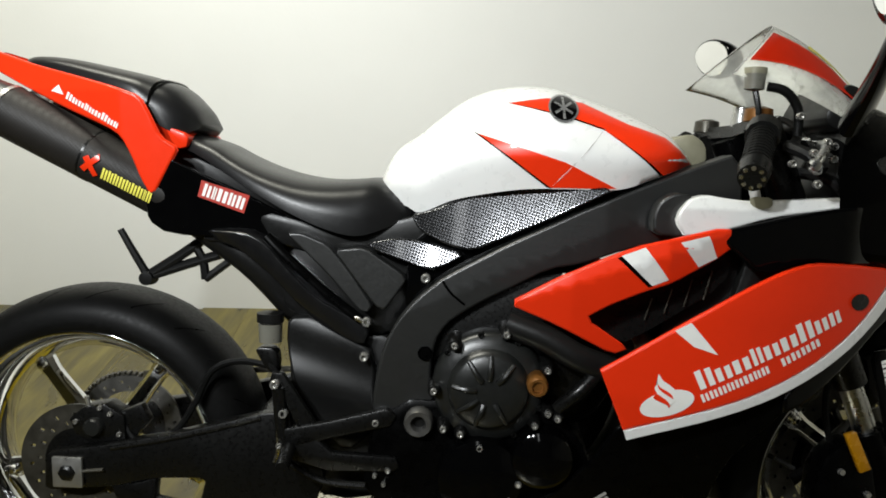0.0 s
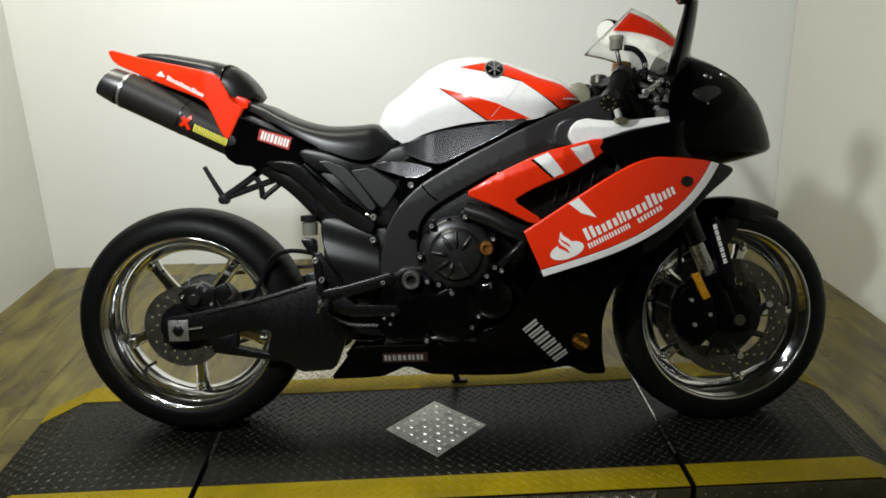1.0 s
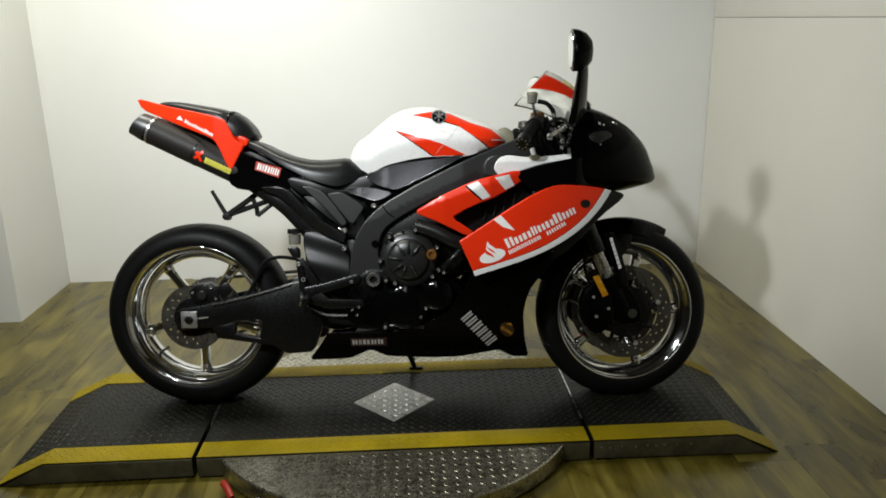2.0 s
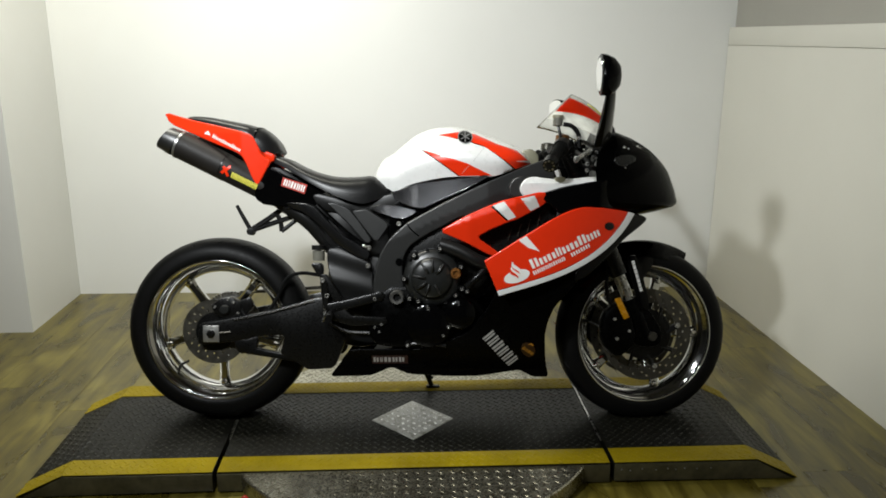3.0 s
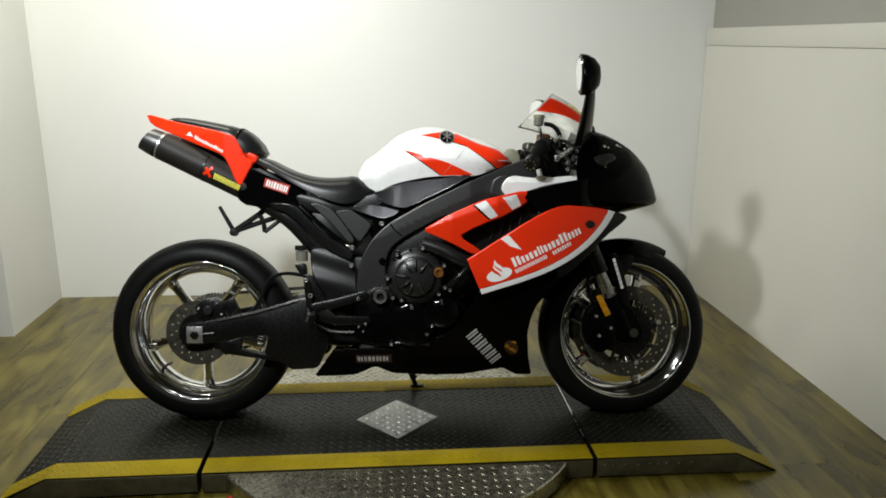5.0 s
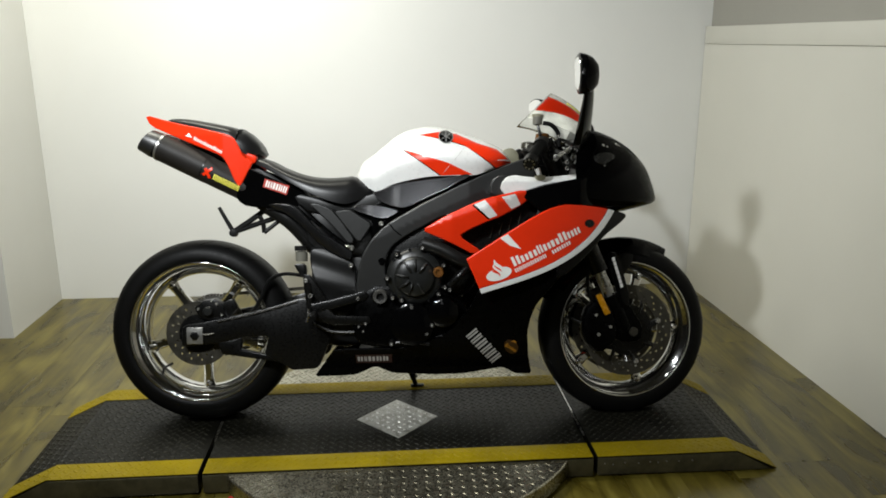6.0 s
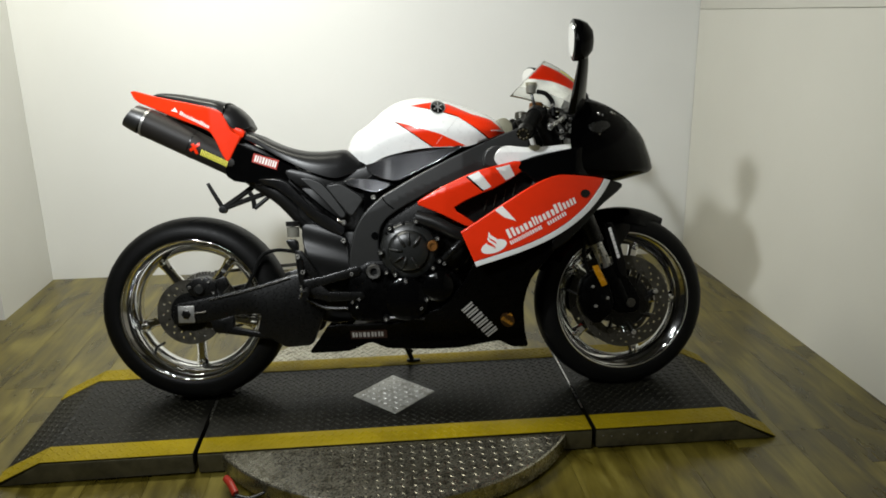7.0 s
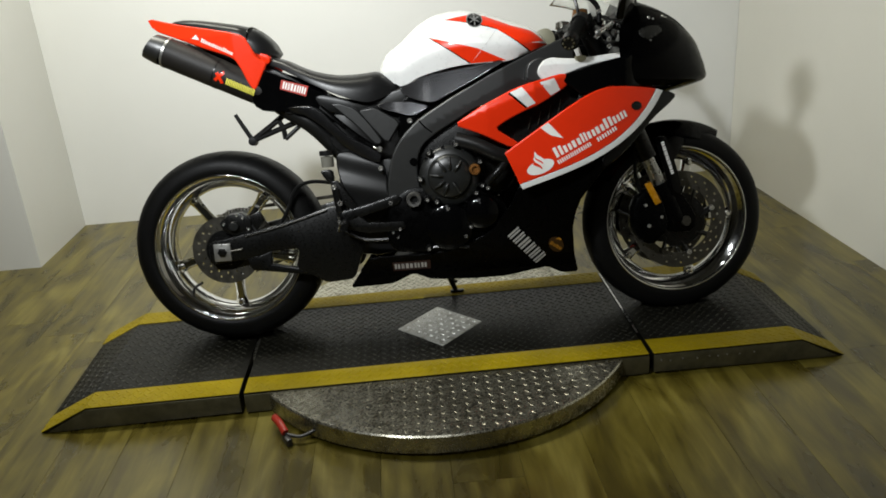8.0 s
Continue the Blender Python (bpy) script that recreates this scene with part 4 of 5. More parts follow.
rail_w = lambda x, z: 0.116 + 0.026 * math.sqrt(max(0.0, 1 - min(1.0, abs(z - rail_mid(x)) / 0.052) ** 2)) - 0.05 * max(0, -0.44 - x)
both("subframe_rail", [(-0.540, 0.732), (-0.464, 0.733), (-0.429, 0.717), (-0.394, 0.674), (-0.348, 0.628), (-0.277, 0.592), (-0.258, 0.574), (-0.268, 0.546), (-0.325, 0.570), (-0.361, 0.590), (-0.386, 0.620), (-0.407, 0.644), (-0.430, 0.668), (-0.459, 0.691), (-0.488, 0.709), (-0.545, 0.712)], rail_w, GLOSSY, "glossy black subframe rail", thick=0.03, roll=0.004, step=0.008, keep=0.2)
for side in (-1, 1):
    part("rail_strap", tube([(-0.430, side * 0.134, 0.727), (-0.395, side * 0.140, 0.694), (-0.335, side * 0.140, 0.640), (-0.272, side * 0.140, 0.592)], 0.008, 8, flat=0.5), DEEP, bike, "black rubber strap along the rail")
shock_w = lambda x, z: 0.118 + 0.016 * math.sin((z - 0.36) * 15) + 0.0035 * math.sin((z - 0.35 + 0.3 * (x + 0.3)) * 70)
both("shock_cover", [(-0.400, 0.588), (-0.360, 0.592), (-0.318, 0.574), (-0.276, 0.552), (-0.252, 0.535), (-0.245, 0.400), (-0.30, 0.345), (-0.345, 0.405), (-0.382, 0.47), (-0.402, 0.54)], shock_w, PLASTIC, "black moulded shock cover", thick=0.02, roll=0.006, step=0.008)
for x, z, w in ((-0.264, 0.532, 0.150), (-0.165, 0.668, 0.150), (-0.262, 0.590, 0.142)):
    bolt(x, w, z, 0.008, 0.008)
part("cable_clip", tube([(-0.285, -0.140, 0.598), (-0.27, -0.146, 0.592), (-0.258, -0.143, 0.584)], 0.004, 6), STEEL, bike)
part("frame_core", prism([(-0.400, 0.330), (-0.40, 0.56), (-0.20, 0.56), (-0.14, 0.50), (-0.14, 0.28), (-0.34, 0.25)], -0.108, 0.108, 0.01), PLASTIC, bike)
part("battery_box", prism([(-0.42, 0.58), (-0.20, 0.55), (-0.16, 0.70), (-0.40, 0.73)], -0.10, 0.10, 0.01), PLASTIC, bike)

# carbon panels under the tank
both("knee_panel", [(-0.193, 0.770), (-0.163, 0.777), (-0.105, 0.802), (-0.036, 0.815), (0.034, 0.823), (0.135, 0.826), (0.079, 0.796), (0.045, 0.777), (-0.036, 0.740), (-0.088, 0.716), (-0.129, 0.722), (-0.178, 0.745)], lambda x, z: 0.150 - 0.12 * (x + 0.19) + 1.0 * (x + 0.19) ** 2 - 0.36 * (z - 0.745), CARBON, "carbon-weave panel under the tank", thick=0.01, roll=0.004, step=0.015)
both("knee_panel", [(-0.266, 0.720), (-0.222, 0.731), (-0.164, 0.727), (-0.101, 0.710), (-0.135, 0.689), (-0.164, 0.682), (-0.211, 0.697), (-0.245, 0.708)], lambda x, z: 0.148 - 0.16 * (x + 0.266) + 1.2 * (x + 0.266) ** 2 - 0.36 * (z - 0.70), CARBON, "small carbon-weave panel below the seat", thick=0.01, roll=0.003, step=0.015)

# fuel tank
T_TOP = [(-0.262, 0.800), (-0.252, 0.834), (-0.230, 0.874), (-0.192, 0.902), (-0.150, 0.937), (-0.115, 0.963), (-0.065, 0.984), (0.0, 0.992), (0.05, 0.986), (0.113, 0.967), (0.19, 0.940), (0.235, 0.916), (0.262, 0.885), (0.275, 0.862)]
T_LOW = [(-0.262, 0.792), (-0.205, 0.782), (-0.183, 0.772), (-0.130, 0.794), (-0.083, 0.806), (-0.013, 0.818), (0.057, 0.821), (0.139, 0.823), (0.196, 0.842), (0.248, 0.858), (0.275, 0.860)]
T_WID = [(-0.262, 0.03), (-0.235, 0.085), (-0.19, 0.115), (-0.10, 0.145), (0.0, 0.172), (0.10, 0.182), (0.18, 0.172), (0.235, 0.14), (0.275, 0.08)]


def tank_side(x, z):
    top, bottom, w = lerp_table(T_TOP, x), lerp_table(T_LOW, x), lerp_table(T_WID, x)
    s = max(0.0, min(1.0, (z - bottom) / max(0.001, top - bottom)))
    crease = 0.92 + 0.08 * min(1, s / 0.3)
    return w * crease * max(0.0, 1 - max(0, (s - 0.22) / 0.78) ** 2.3) ** 0.55


rings = []
for k in range(73):
    x = -0.262 + 0.537 * k / 72
    top, bottom = lerp_table(T_TOP, x), lerp_table(T_LOW, x)
    line = []
    for j in range(19):
        s = 1 - (1 - j / 18) ** 1.8 if j else 0.0
        z = bottom + (top - bottom) * s
        line.append((x, tank_side(x, z), z))
    rings.append([(a, -b, c) for a, b, c in line] + [(a, b, c) for a, b, c in reversed(line)][1:])
tank = part("fuel_tank", loft(rings), WHITE, bike, "white fuel tank with red flashes", smooth=60)


def decal(name, outline, depth, mat, parent, label="", lift=0.0012, step=0.012, cuts=0):
    return part(name, panel(outline, lambda x, z: depth(x, z) + lift, thick=0.0009, roll=0, step=step, cuts=cuts), mat, parent, label, smooth=60)


FLASH = [(-0.093, 0.905), (0.027, 0.822), (0.132, 0.824), (0.05, 0.862)]
BLADE = [(-0.041, 0.955), (0.021, 0.965), (0.079, 0.960), (0.151, 0.926), (0.212, 0.907), (0.262, 0.866), (0.206, 0.846), (0.11, 0.914), (0.056, 0.932)]
for k, (name, line) in enumerate((("red_flash", FLASH), ("red_flash", BLADE))):
    for side in (-1, 1):
        bm = panel(line, lambda x, z: tank_side(x, z) + 0.0012, thick=0.0009, roll=0, step=0.010, cuts=0, side=side)
        part(name, bm, RED, tank, "glossy red tank flash", smooth=60)
for line in ([(-0.098, 0.908), (0.022, 0.823), (0.030, 0.821), (-0.086, 0.902)], [(-0.045, 0.957), (0.054, 0.934), (0.108, 0.917), (0.202, 0.846), (0.209, 0.846), (0.112, 0.914), (0.057, 0.931)]):
    decal("pinstripe", line, lambda x, z: tank_side(x, z) + 0.0006, GLOSS, tank, "thin black pinstripe")
EX, EZ = 0.046, 0.949
circle = [(EX + 0.0245 * math.cos(2 * math.pi * k / 28), EZ + 0.0245 * math.sin(2 * math.pi * k / 28)) for k in range(28)]
badge = decal("tank_badge", circle, lambda x, z: tank_side(x, z) + 0.002, SILVER, tank, "round silver and black tank badge")
inner = [(EX + 0.0212 * math.cos(2 * math.pi * k / 28), EZ + 0.0212 * math.sin(2 * math.pi * k / 28)) for k in range(28)]
decal("badge_field", inner, lambda x, z: tank_side(x, z) + 0.003, GLOSS, badge)
for k in range(6):
    a = radians(90 + 60 * k)
    ca, sa = math.cos(a), math.sin(a)
    bar = [(EX - 0.002 * sa, EZ + 0.002 * ca), (EX + 0.016 * ca - 0.002 * sa, EZ + 0.019 * sa + 0.002 * ca), (EX + 0.016 * ca + 0.002 * sa, EZ + 0.019 * sa - 0.002 * ca), (EX + 0.002 * sa, EZ - 0.002 * ca)]
    decal("badge_spoke", bar, lambda x, z: tank_side(x, z) + 0.0038, SILVER, badge)
# pressed crease across the tank's flank, its shading drawn as a grey line
crease = [(x, -(tank_side(x, z) + 0.0005), z) for x, z in ((0.106, 0.912), (0.085, 0.885), (0.060, 0.856), (0.033, 0.826))]
part("crease_shade_line", tube(crease, 0.0007, 6), GREYDECAL, tank)
part("filler_cap", spun([(0.0, -0.008), (0.045, -0.008), (0.05, -0.003), (0.05, 0.02)], 0, 0, 0, 40, Matrix.Translation((-0.062, 0, 0.974)) @ pose(0, -14, 0) @ pose(0, 0, 0, -90) @ Matrix.Diagonal((1, 0.7, 1, 1))), SILVER, tank, "round silver filler cap")
part("tank_mount", prism([(0.225, 0.905), (0.262, 0.917), (0.286, 0.900), (0.290, 0.868), (0.255, 0.862)], -0.10, 0.10, 0.006), BRACKET, bike, "olive-grey tank mount bracket")

part("seat_pan", prism([(-0.46, 0.772), (-0.30, 0.735), (-0.20, 0.765), (-0.06, 0.80), (-0.06, 0.72), (-0.16, 0.70), (-0.42, 0.70)], -0.115, 0.115, 0.008), PLASTIC, bike)

# seats
S_TOP = [(-0.605, 0.898), (-0.536, 0.877), (-0.499, 0.858), (-0.45, 0.838), (-0.388, 0.823), (-0.338, 0.820), (-0.288, 0.823), (-0.262, 0.825), (-0.230, 0.814), (-0.190, 0.787)]
S_LOW = [(-0.605, 0.868), (-0.568, 0.858), (-0.506, 0.826), (-0.448, 0.794), (-0.390, 0.765), (-0.332, 0.742), (-0.285, 0.732), (-0.249, 0.740), (-0.201, 0.763), (-0.190, 0.776)]
S_WID = [(-0.605, 0.065), (-0.55, 0.088), (-0.45, 0.125), (-0.36, 0.142), (-0.28, 0.138), (-0.22, 0.115), (-0.190, 0.09)]
rings = []
for k in range(45):
    x = -0.605 + 0.415 * k / 44
    top, low_z, w = lerp_table(S_TOP, x), lerp_table(S_LOW, x), lerp_table(S_WID, x)
    ring = []
    for j in range(17):
        a = math.pi * j / 16
        c, s = math.cos(a), math.sin(a)
        ring.append((x, -w * math.copysign(abs(c) ** 0.55, c), low_z + (top - low_z) * abs(s) ** 0.75))
    rings.append(ring)
part("rider_seat", loft(rings), VINYL, bike, "black vinyl rider seat", smooth=60)
P_TOP = [(-0.888, 1.004), (-0.866, 1.015), (-0.80, 1.013), (-0.70, 0.996), (-0.65, 0.985), (-0.61, 0.971), (-0.586, 0.950), (-0.568, 0.928), (-0.562, 0.910)]
P_LOW = [(-0.888, 0.990), (-0.81, 0.985), (-0.755, 0.972), (-0.695, 0.958), (-0.660, 0.944), (-0.640, 0.918), (-0.615, 0.898), (-0.585, 0.889), (-0.562, 0.902)]
P_WID = [(-0.888, 0.02), (-0.856, 0.045), (-0.774, 0.068), (-0.684, 0.088), (-0.624, 0.092), (-0.585, 0.080), (-0.562, 0.055)]
rings = []
for k in range(41):
    x = -0.888 + 0.326 * k / 40
    top, low_z, w = lerp_table(P_TOP, x), lerp_table(P_LOW, x), lerp_table(P_WID, x)
    ring = []
    for j in range(17):
        a = math.pi * j / 16
        c, s = math.cos(a), math.sin(a)
        ring.append((x, -w * math.copysign(abs(c) ** 0.7, c), low_z + (top - low_z) * abs(s) ** 0.7))
    rings.append(ring)
pad = part("pillion_pad", loft(rings), VINYL, bike, "black vinyl pillion pad", smooth=60)
part("pad_seam", tube([(-0.640, -0.0925, 0.930), (-0.634, -0.082, 0.962), (-0.628, -0.05, 0.977), (-0.628, 0.05, 0.977), (-0.634, 0.082, 0.962), (-0.640, 0.0925, 0.930)], 0.0025, 6), GLOSS, pad)

# tail
tail_w = lambda x, z: 0.018 + 0.108 * min(1, max(0, (x + 0.97) / 0.30)) ** 0.75 - 0.22 * max(0, z - 0.955) - 0.10 * max(0, x + 0.62)
both("tail_cowl", [(-0.955, 1.030), (-0.855, 1.001), (-0.813, 0.991), (-0.745, 0.976), (-0.678, 0.960), (-0.638, 0.947), (-0.622, 0.917), (-0.606, 0.882), (-0.578, 0.866), (-0.590, 0.842), (-0.622, 0.782), (-0.640, 0.812), (-0.655, 0.851), (-0.671, 0.881), (-0.695, 0.895), (-0.776, 0.925), (-0.854, 0.958), (-0.930, 0.990)], tail_w, RED, "glossy red tail cowl", thick=0.004, roll=0.0045, step=0.010)
both("tail_side", [(-0.603, 0.848), (-0.588, 0.846), (-0.558, 0.832), (-0.462, 0.790), (-0.389, 0.752), (-0.31, 0.716), (-0.325, 0.702), (-0.402, 0.712), (-0.476, 0.718), (-0.600, 0.723), (-0.632, 0.745), (-0.634, 0.782)], lambda x, z: 0.122 - 0.06 * max(0, x + 0.60), GLOSS, "glossy black tail side panel", thick=0.004, roll=0.003)
part("tail_top", prism([(-0.90, 1.000), (-0.80, 0.980), (-0.65, 0.945), (-0.60, 0.86), (-0.45, 0.80), (-0.40, 0.74), (-0.60, 0.74), (-0.66, 0.85), (-0.80, 0.93)], -0.045, 0.045, 0.006), PLASTIC, bike)
part("tail_lip", prism([(-0.640, 0.930), (-0.612, 0.903), (-0.572, 0.888), (-0.578, 0.862), (-0.635, 0.872)], -0.088, 0.088, 0.006), RED, bike, "red lip in front of the pillion pad")

# silencers under the tail
for side in (-1, 1):
    a0, a1 = Vector((-0.936, side * 0.075, 0.944)), Vector((-0.595, side * 0.075, 0.777))
    d = (a1 - a0).normalized()
    up = Vector((-d.z, 0, d.x))
    out = Vector((0, 1, 0))

    def canister(stops, tilt=0.0):
        rings = []
        for s, k in stops:
            c = a0 + (a1 - a0) * s
            rings.append([c + up * (0.045 * k * math.cos(t)) + out * (0.050 * k * math.sin(t)) + d * (tilt * math.cos(t)) for t in [2 * math.pi * j / 36 for j in range(36)]])
        return rings

    can = part("silencer", loft(canister([(0.145, 0.95), (0.15, 1.0), (0.55, 1.0), (0.60, 1.01), (0.62, 0.985), (0.95, 0.985), (1.0, 0.9)])), CANISTER, bike, "dark carbon silencer canister")
    part("silencer_tip", loft(canister([(0.022, 0.84), (0.024, 0.89), (0.13, 1.0), (0.147, 0.98)], 0.010), cap=False), SATIN, can, "dark angled silencer tip")
    part("silencer_bore", loft(canister([(0.022, 0.84), (0.026, 0.66), (0.10, 0.60)], 0.010), cap=False), PLASTIC, can)
    part("silencer_bore_end", loft(canister([(0.10, 0.62), (0.105, 0.62)])), PLASTIC, can)
    part("clamp_band", loft(canister([(0.150, 1.0), (0.151, 1.03), (0.168, 1.03), (0.169, 1.0)])), ALU, can, "dull aluminium clamp band")
    part("clamp_band", loft(canister([(0.570, 1.0), (0.571, 1.015), (0.580, 1.015), (0.581, 1.0)])), CAST, can)
    part("link_pipe", tube([a1 - d * 0.01, a1 + d * 0.06 + Vector((0, 0, -0.02)), (-0.45, side * 0.08, 0.66), (-0.33, side * 0.03, 0.50)], 0.034, 16, r_end=0.026), PLASTIC, bike)

# bracket under the tail
hang = part("tail_bracket", tube([(-0.545, -0.055, 0.722), (-0.60, -0.055, 0.682), (-0.664, -0.055, 0.640)], 0.0105, 8, flat=0.7), PLASTIC, bike, "black tail bracket")
part("bracket_strut", tube([(-0.500, -0.055, 0.694), (-0.58, -0.055, 0.668), (-0.655, -0.055, 0.642)], 0.010, 8, flat=0.7), PLASTIC, hang)
part("bracket_stalk", tube([(-0.660, -0.057, 0.636), (-0.685, -0.060, 0.682), (-0.706, -0.062, 0.722)], 0.008, 8, r_end=0.006), PLASTIC, hang)
part("bracket_link", tube([(-0.580, -0.055, 0.700), (-0.565, -0.055, 0.672), (-0.561, -0.055, 0.638)], 0.008, 8), PLASTIC, hang)
part("bracket_link", tube([(-0.500, -0.055, 0.685), (-0.530, -0.055, 0.662), (-0.561, -0.055, 0.638)], 0.007, 8), PLASTIC, hang)
part("bracket_knob", spun([(0.0, -0.072), (0.012, -0.070), (0.014, -0.045), (0.0, -0.042)], -0.662, 0, 0.637, 14), PLASTIC, hang)
part("undertray", prism([(-0.56, 0.735), (-0.40, 0.725), (-0.42, 0.68), (-0.50, 0.695)], -0.09, 0.09, 0.008), PLASTIC, bike)

# rear brake reservoir and rearset
res = part("brake_reservoir", spun([(0.0, -0.022), (0.019, -0.021), (0.020, 0.011), (0.0, 0.013)], 0, 0, 0, 24, Matrix.Translation((-0.427, -0.125, 0.567)) @ pose(0, 0, 0, 90)), FLUID, bike, "milky brake fluid reservoir")
part("reservoir_cap", spun([(0.0, -0.008), (0.0225, -0.007), (0.0225, 0.008), (0.0, 0.009)], 0, 0, 0, 24, Matrix.Translation((-0.427, -0.125, 0.588)) @ pose(0, 0, 0, 90)), PLASTIC, res, "black screw cap")
part("reservoir_holder", prism([(-0.452, 0.538), (-0.414, 0.538), (-0.410, 0.505), (-0.422, 0.490), (-0.440, 0.515)], -0.140, -0.110, 0.003), CAST, res)
part("reservoir_hose", tube([(-0.433, -0.125, 0.53), (-0.425, -0.135, 0.51), (-0.41, -0.14, 0.49)], 0.006, 8), RUBBER, res)
rset = part("rearset_plate", prism([(-0.420, 0.505), (-0.395, 0.500), (-0.382, 0.42), (-0.388, 0.375), (-0.405, 0.370), (-0.412, 0.43)], -0.165, -0.150, 0.003), CAST, bike, "black footrest bracket")
part("bracket_arm", prism([(-0.415, 0.505), (-0.395, 0.505), (-0.340, 0.420), (-0.345, 0.395), (-0.365, 0.400)], -0.172, -0.158, 0.003, 0), CAST, rset)
part("bracket_arm", prism([(-0.405, 0.410), (-0.385, 0.412), (-0.325, 0.424), (-0.222, 0.452), (-0.205, 0.440), (-0.215, 0.422), (-0.310, 0.398), (-0.395, 0.370)], -0.178, -0.160, 0.004, 0), CAST, rset)
part("bracket_arm", prism([(-0.400, 0.400), (-0.345, 0.402), (-0.312, 0.372), (-0.205, 0.368), (-0.198, 0.350), (-0.212, 0.342), (-0.320, 0.340), (-0.395, 0.362)], -0.178, -0.160, 0.004, 0), CAST, rset)
part("footrest", tube([(-0.385, -0.165, 0.378), (-0.375, -0.26, 0.375)], 0.011, 12, 1), CAST, rset)
part("brake_pedal", tube([(-0.385, -0.172, 0.35), (-0.33, -0.176, 0.322), (-0.255, -0.180, 0.318)], 0.006, 8), CAST, rset)
part("master_cylinder", tube([(-0.402, -0.17, 0.48), (-0.397, -0.17, 0.395)], 0.011, 10, 1), CAST, rset)
for x, z, r in ((-0.407, 0.486, 0.008), (-0.393, 0.437, 0.008), (-0.400, 0.381, 0.005), (-0.240, 0.427, 0.006), (-0.218, 0.345, 0.005), (-0.24, 0.335, 0.004), (-0.225, 0.320, 0.004)):
    bolt(x, 0.176, z, r, 0.006)
part("spring_rod", tube([(-0.402, -0.176, 0.42), (-0.402, -0.176, 0.375), (-0.408, -0.176, 0.352)], 0.0035, 6), STEEL, rset)

# fairings
side_w = lambda x, z: 0.285 - 0.86 * max(0, x - 0.25) ** 2 - 0.10 * max(0, 0.52 - z) - 0.06 * max(0, z - 0.66)


def bow(a, b, c, d, n=18):
    """A smooth cubic line in the plane x-z."""
    out = []
    for k in range(n + 1):
        u = k / n
        w = ((1 - u) ** 3, 3 * u * (1 - u) ** 2, 3 * u * u * (1 - u), u ** 3)
        out.append(tuple(w[0] * a[i] + w[1] * b[i] + w[2] * c[i] + w[3] * d[i] for i in (0, 1)))
    return out


rim_line = bow((0.147, 0.466), (0.309, 0.515), (0.475, 0.554), (0.568, 0.713))
outer_line = bow((0.153, 0.451), (0.318, 0.501), (0.492, 0.544), (0.590, 0.707))
upper_line = bow((0.106, 0.560), (0.260, 0.655), (0.355, 0.728), (0.428, 0.727), 12) + [(0.486, 0.724), (0.540, 0.718)]
both("side_fairing", upper_line + rim_line[::-1], side_w, RED, "glossy red side fairing", thick=0.004, roll=0.005, step=0.010, cuts=0)
both("fairing_stripe", rim_line + outer_line[::-1], lambda x, z: side_w(x, z) + 0.001, WHITE, "white stripe along the fairing's edge", thick=0.004, roll=0.0015, step=0.012, cuts=0)
both("fairing_tip", [(0.580, 0.714), (0.640, 0.697), (0.637, 0.682), (0.556, 0.627), (0.50, 0.570), (0.43, 0.510), (0.39, 0.49), (0.39, 0.53), (0.47, 0.580), (0.54, 0.646)], lambda x, z: side_w(x, z) - 0.008, GLOSS, "black edge of the side fairing", thick=0.004, roll=0.006)
arm_w = lambda x, z: 0.262 - 0.25 * abs(z - 0.66 - 0.36 * x) - 0.15 * max(0, 0.06 - x) - 0.30 * max(0, x - 0.20)
ARM = [(-0.035, 0.648), (0.043, 0.694), (0.12, 0.729), (0.164, 0.746), (0.295, 0.776), (0.308, 0.745), (0.275, 0.721), (0.212, 0.688), (0.178, 0.677), (0.123, 0.653), (0.084, 0.630), (0.158, 0.580), (0.133, 0.570), (0.045, 0.616)]
both("air_scoop_arm", ARM, arm_w, RED, "glossy red scoop arm with white bands", thick=0.006, roll=0.004, step=0.010, keep=0.15)
for band in ([(0.130, 0.728), (0.165, 0.742), (0.204, 0.694), (0.179, 0.684)], [(0.217, 0.751), (0.261, 0.761), (0.279, 0.727), (0.250, 0.713)]):
    decal("white_band", band, arm_w, WHITE, bike, "white band across the red arm", lift=0.0012)
decal("pinstripe", [(0.125, 0.725), (0.131, 0.728), (0.180, 0.684), (0.174, 0.682)], arm_w, GLOSS, bike, "thin black pinstripe", lift=0.0018)
bolt(0.050, 0.243, 0.693, 0.005, 0.003)
both("white_duct", [(0.216, 0.778), (0.221, 0.797), (0.235, 0.814), (0.260, 0.821), (0.294, 0.816), (0.33, 0.813), (0.377, 0.816), (0.449, 0.822), (0.500, 0.825), (0.500, 0.811), (0.452, 0.806), (0.356, 0.789), (0.301, 0.771), (0.234, 0.754)], lambda x, z: 0.222 - 0.5 * max(0, z - 0.80), WHITE, "white inner fairing duct", thick=0.02, roll=0.0042, step=0.015)
part("duct_stain", panel([(0.325, 0.820), (0.360, 0.820), (0.358, 0.806), (0.340, 0.801), (0.326, 0.808)], lambda x, z: 0.2225 - 0.5 * max(0, z - 0.80), thick=0.001, roll=0, step=0.01, cuts=1), BRACKET, bike, "brown-grey scuff pad on the duct")
both("duct_mouth", [(0.186, 0.757), (0.184, 0.785), (0.192, 0.808), (0.217, 0.823), (0.245, 0.818), (0.232, 0.79), (0.238, 0.753)], lambda x, z: 0.206, SATIN, "dark grey duct mouth", thick=0.03, roll=0.005)
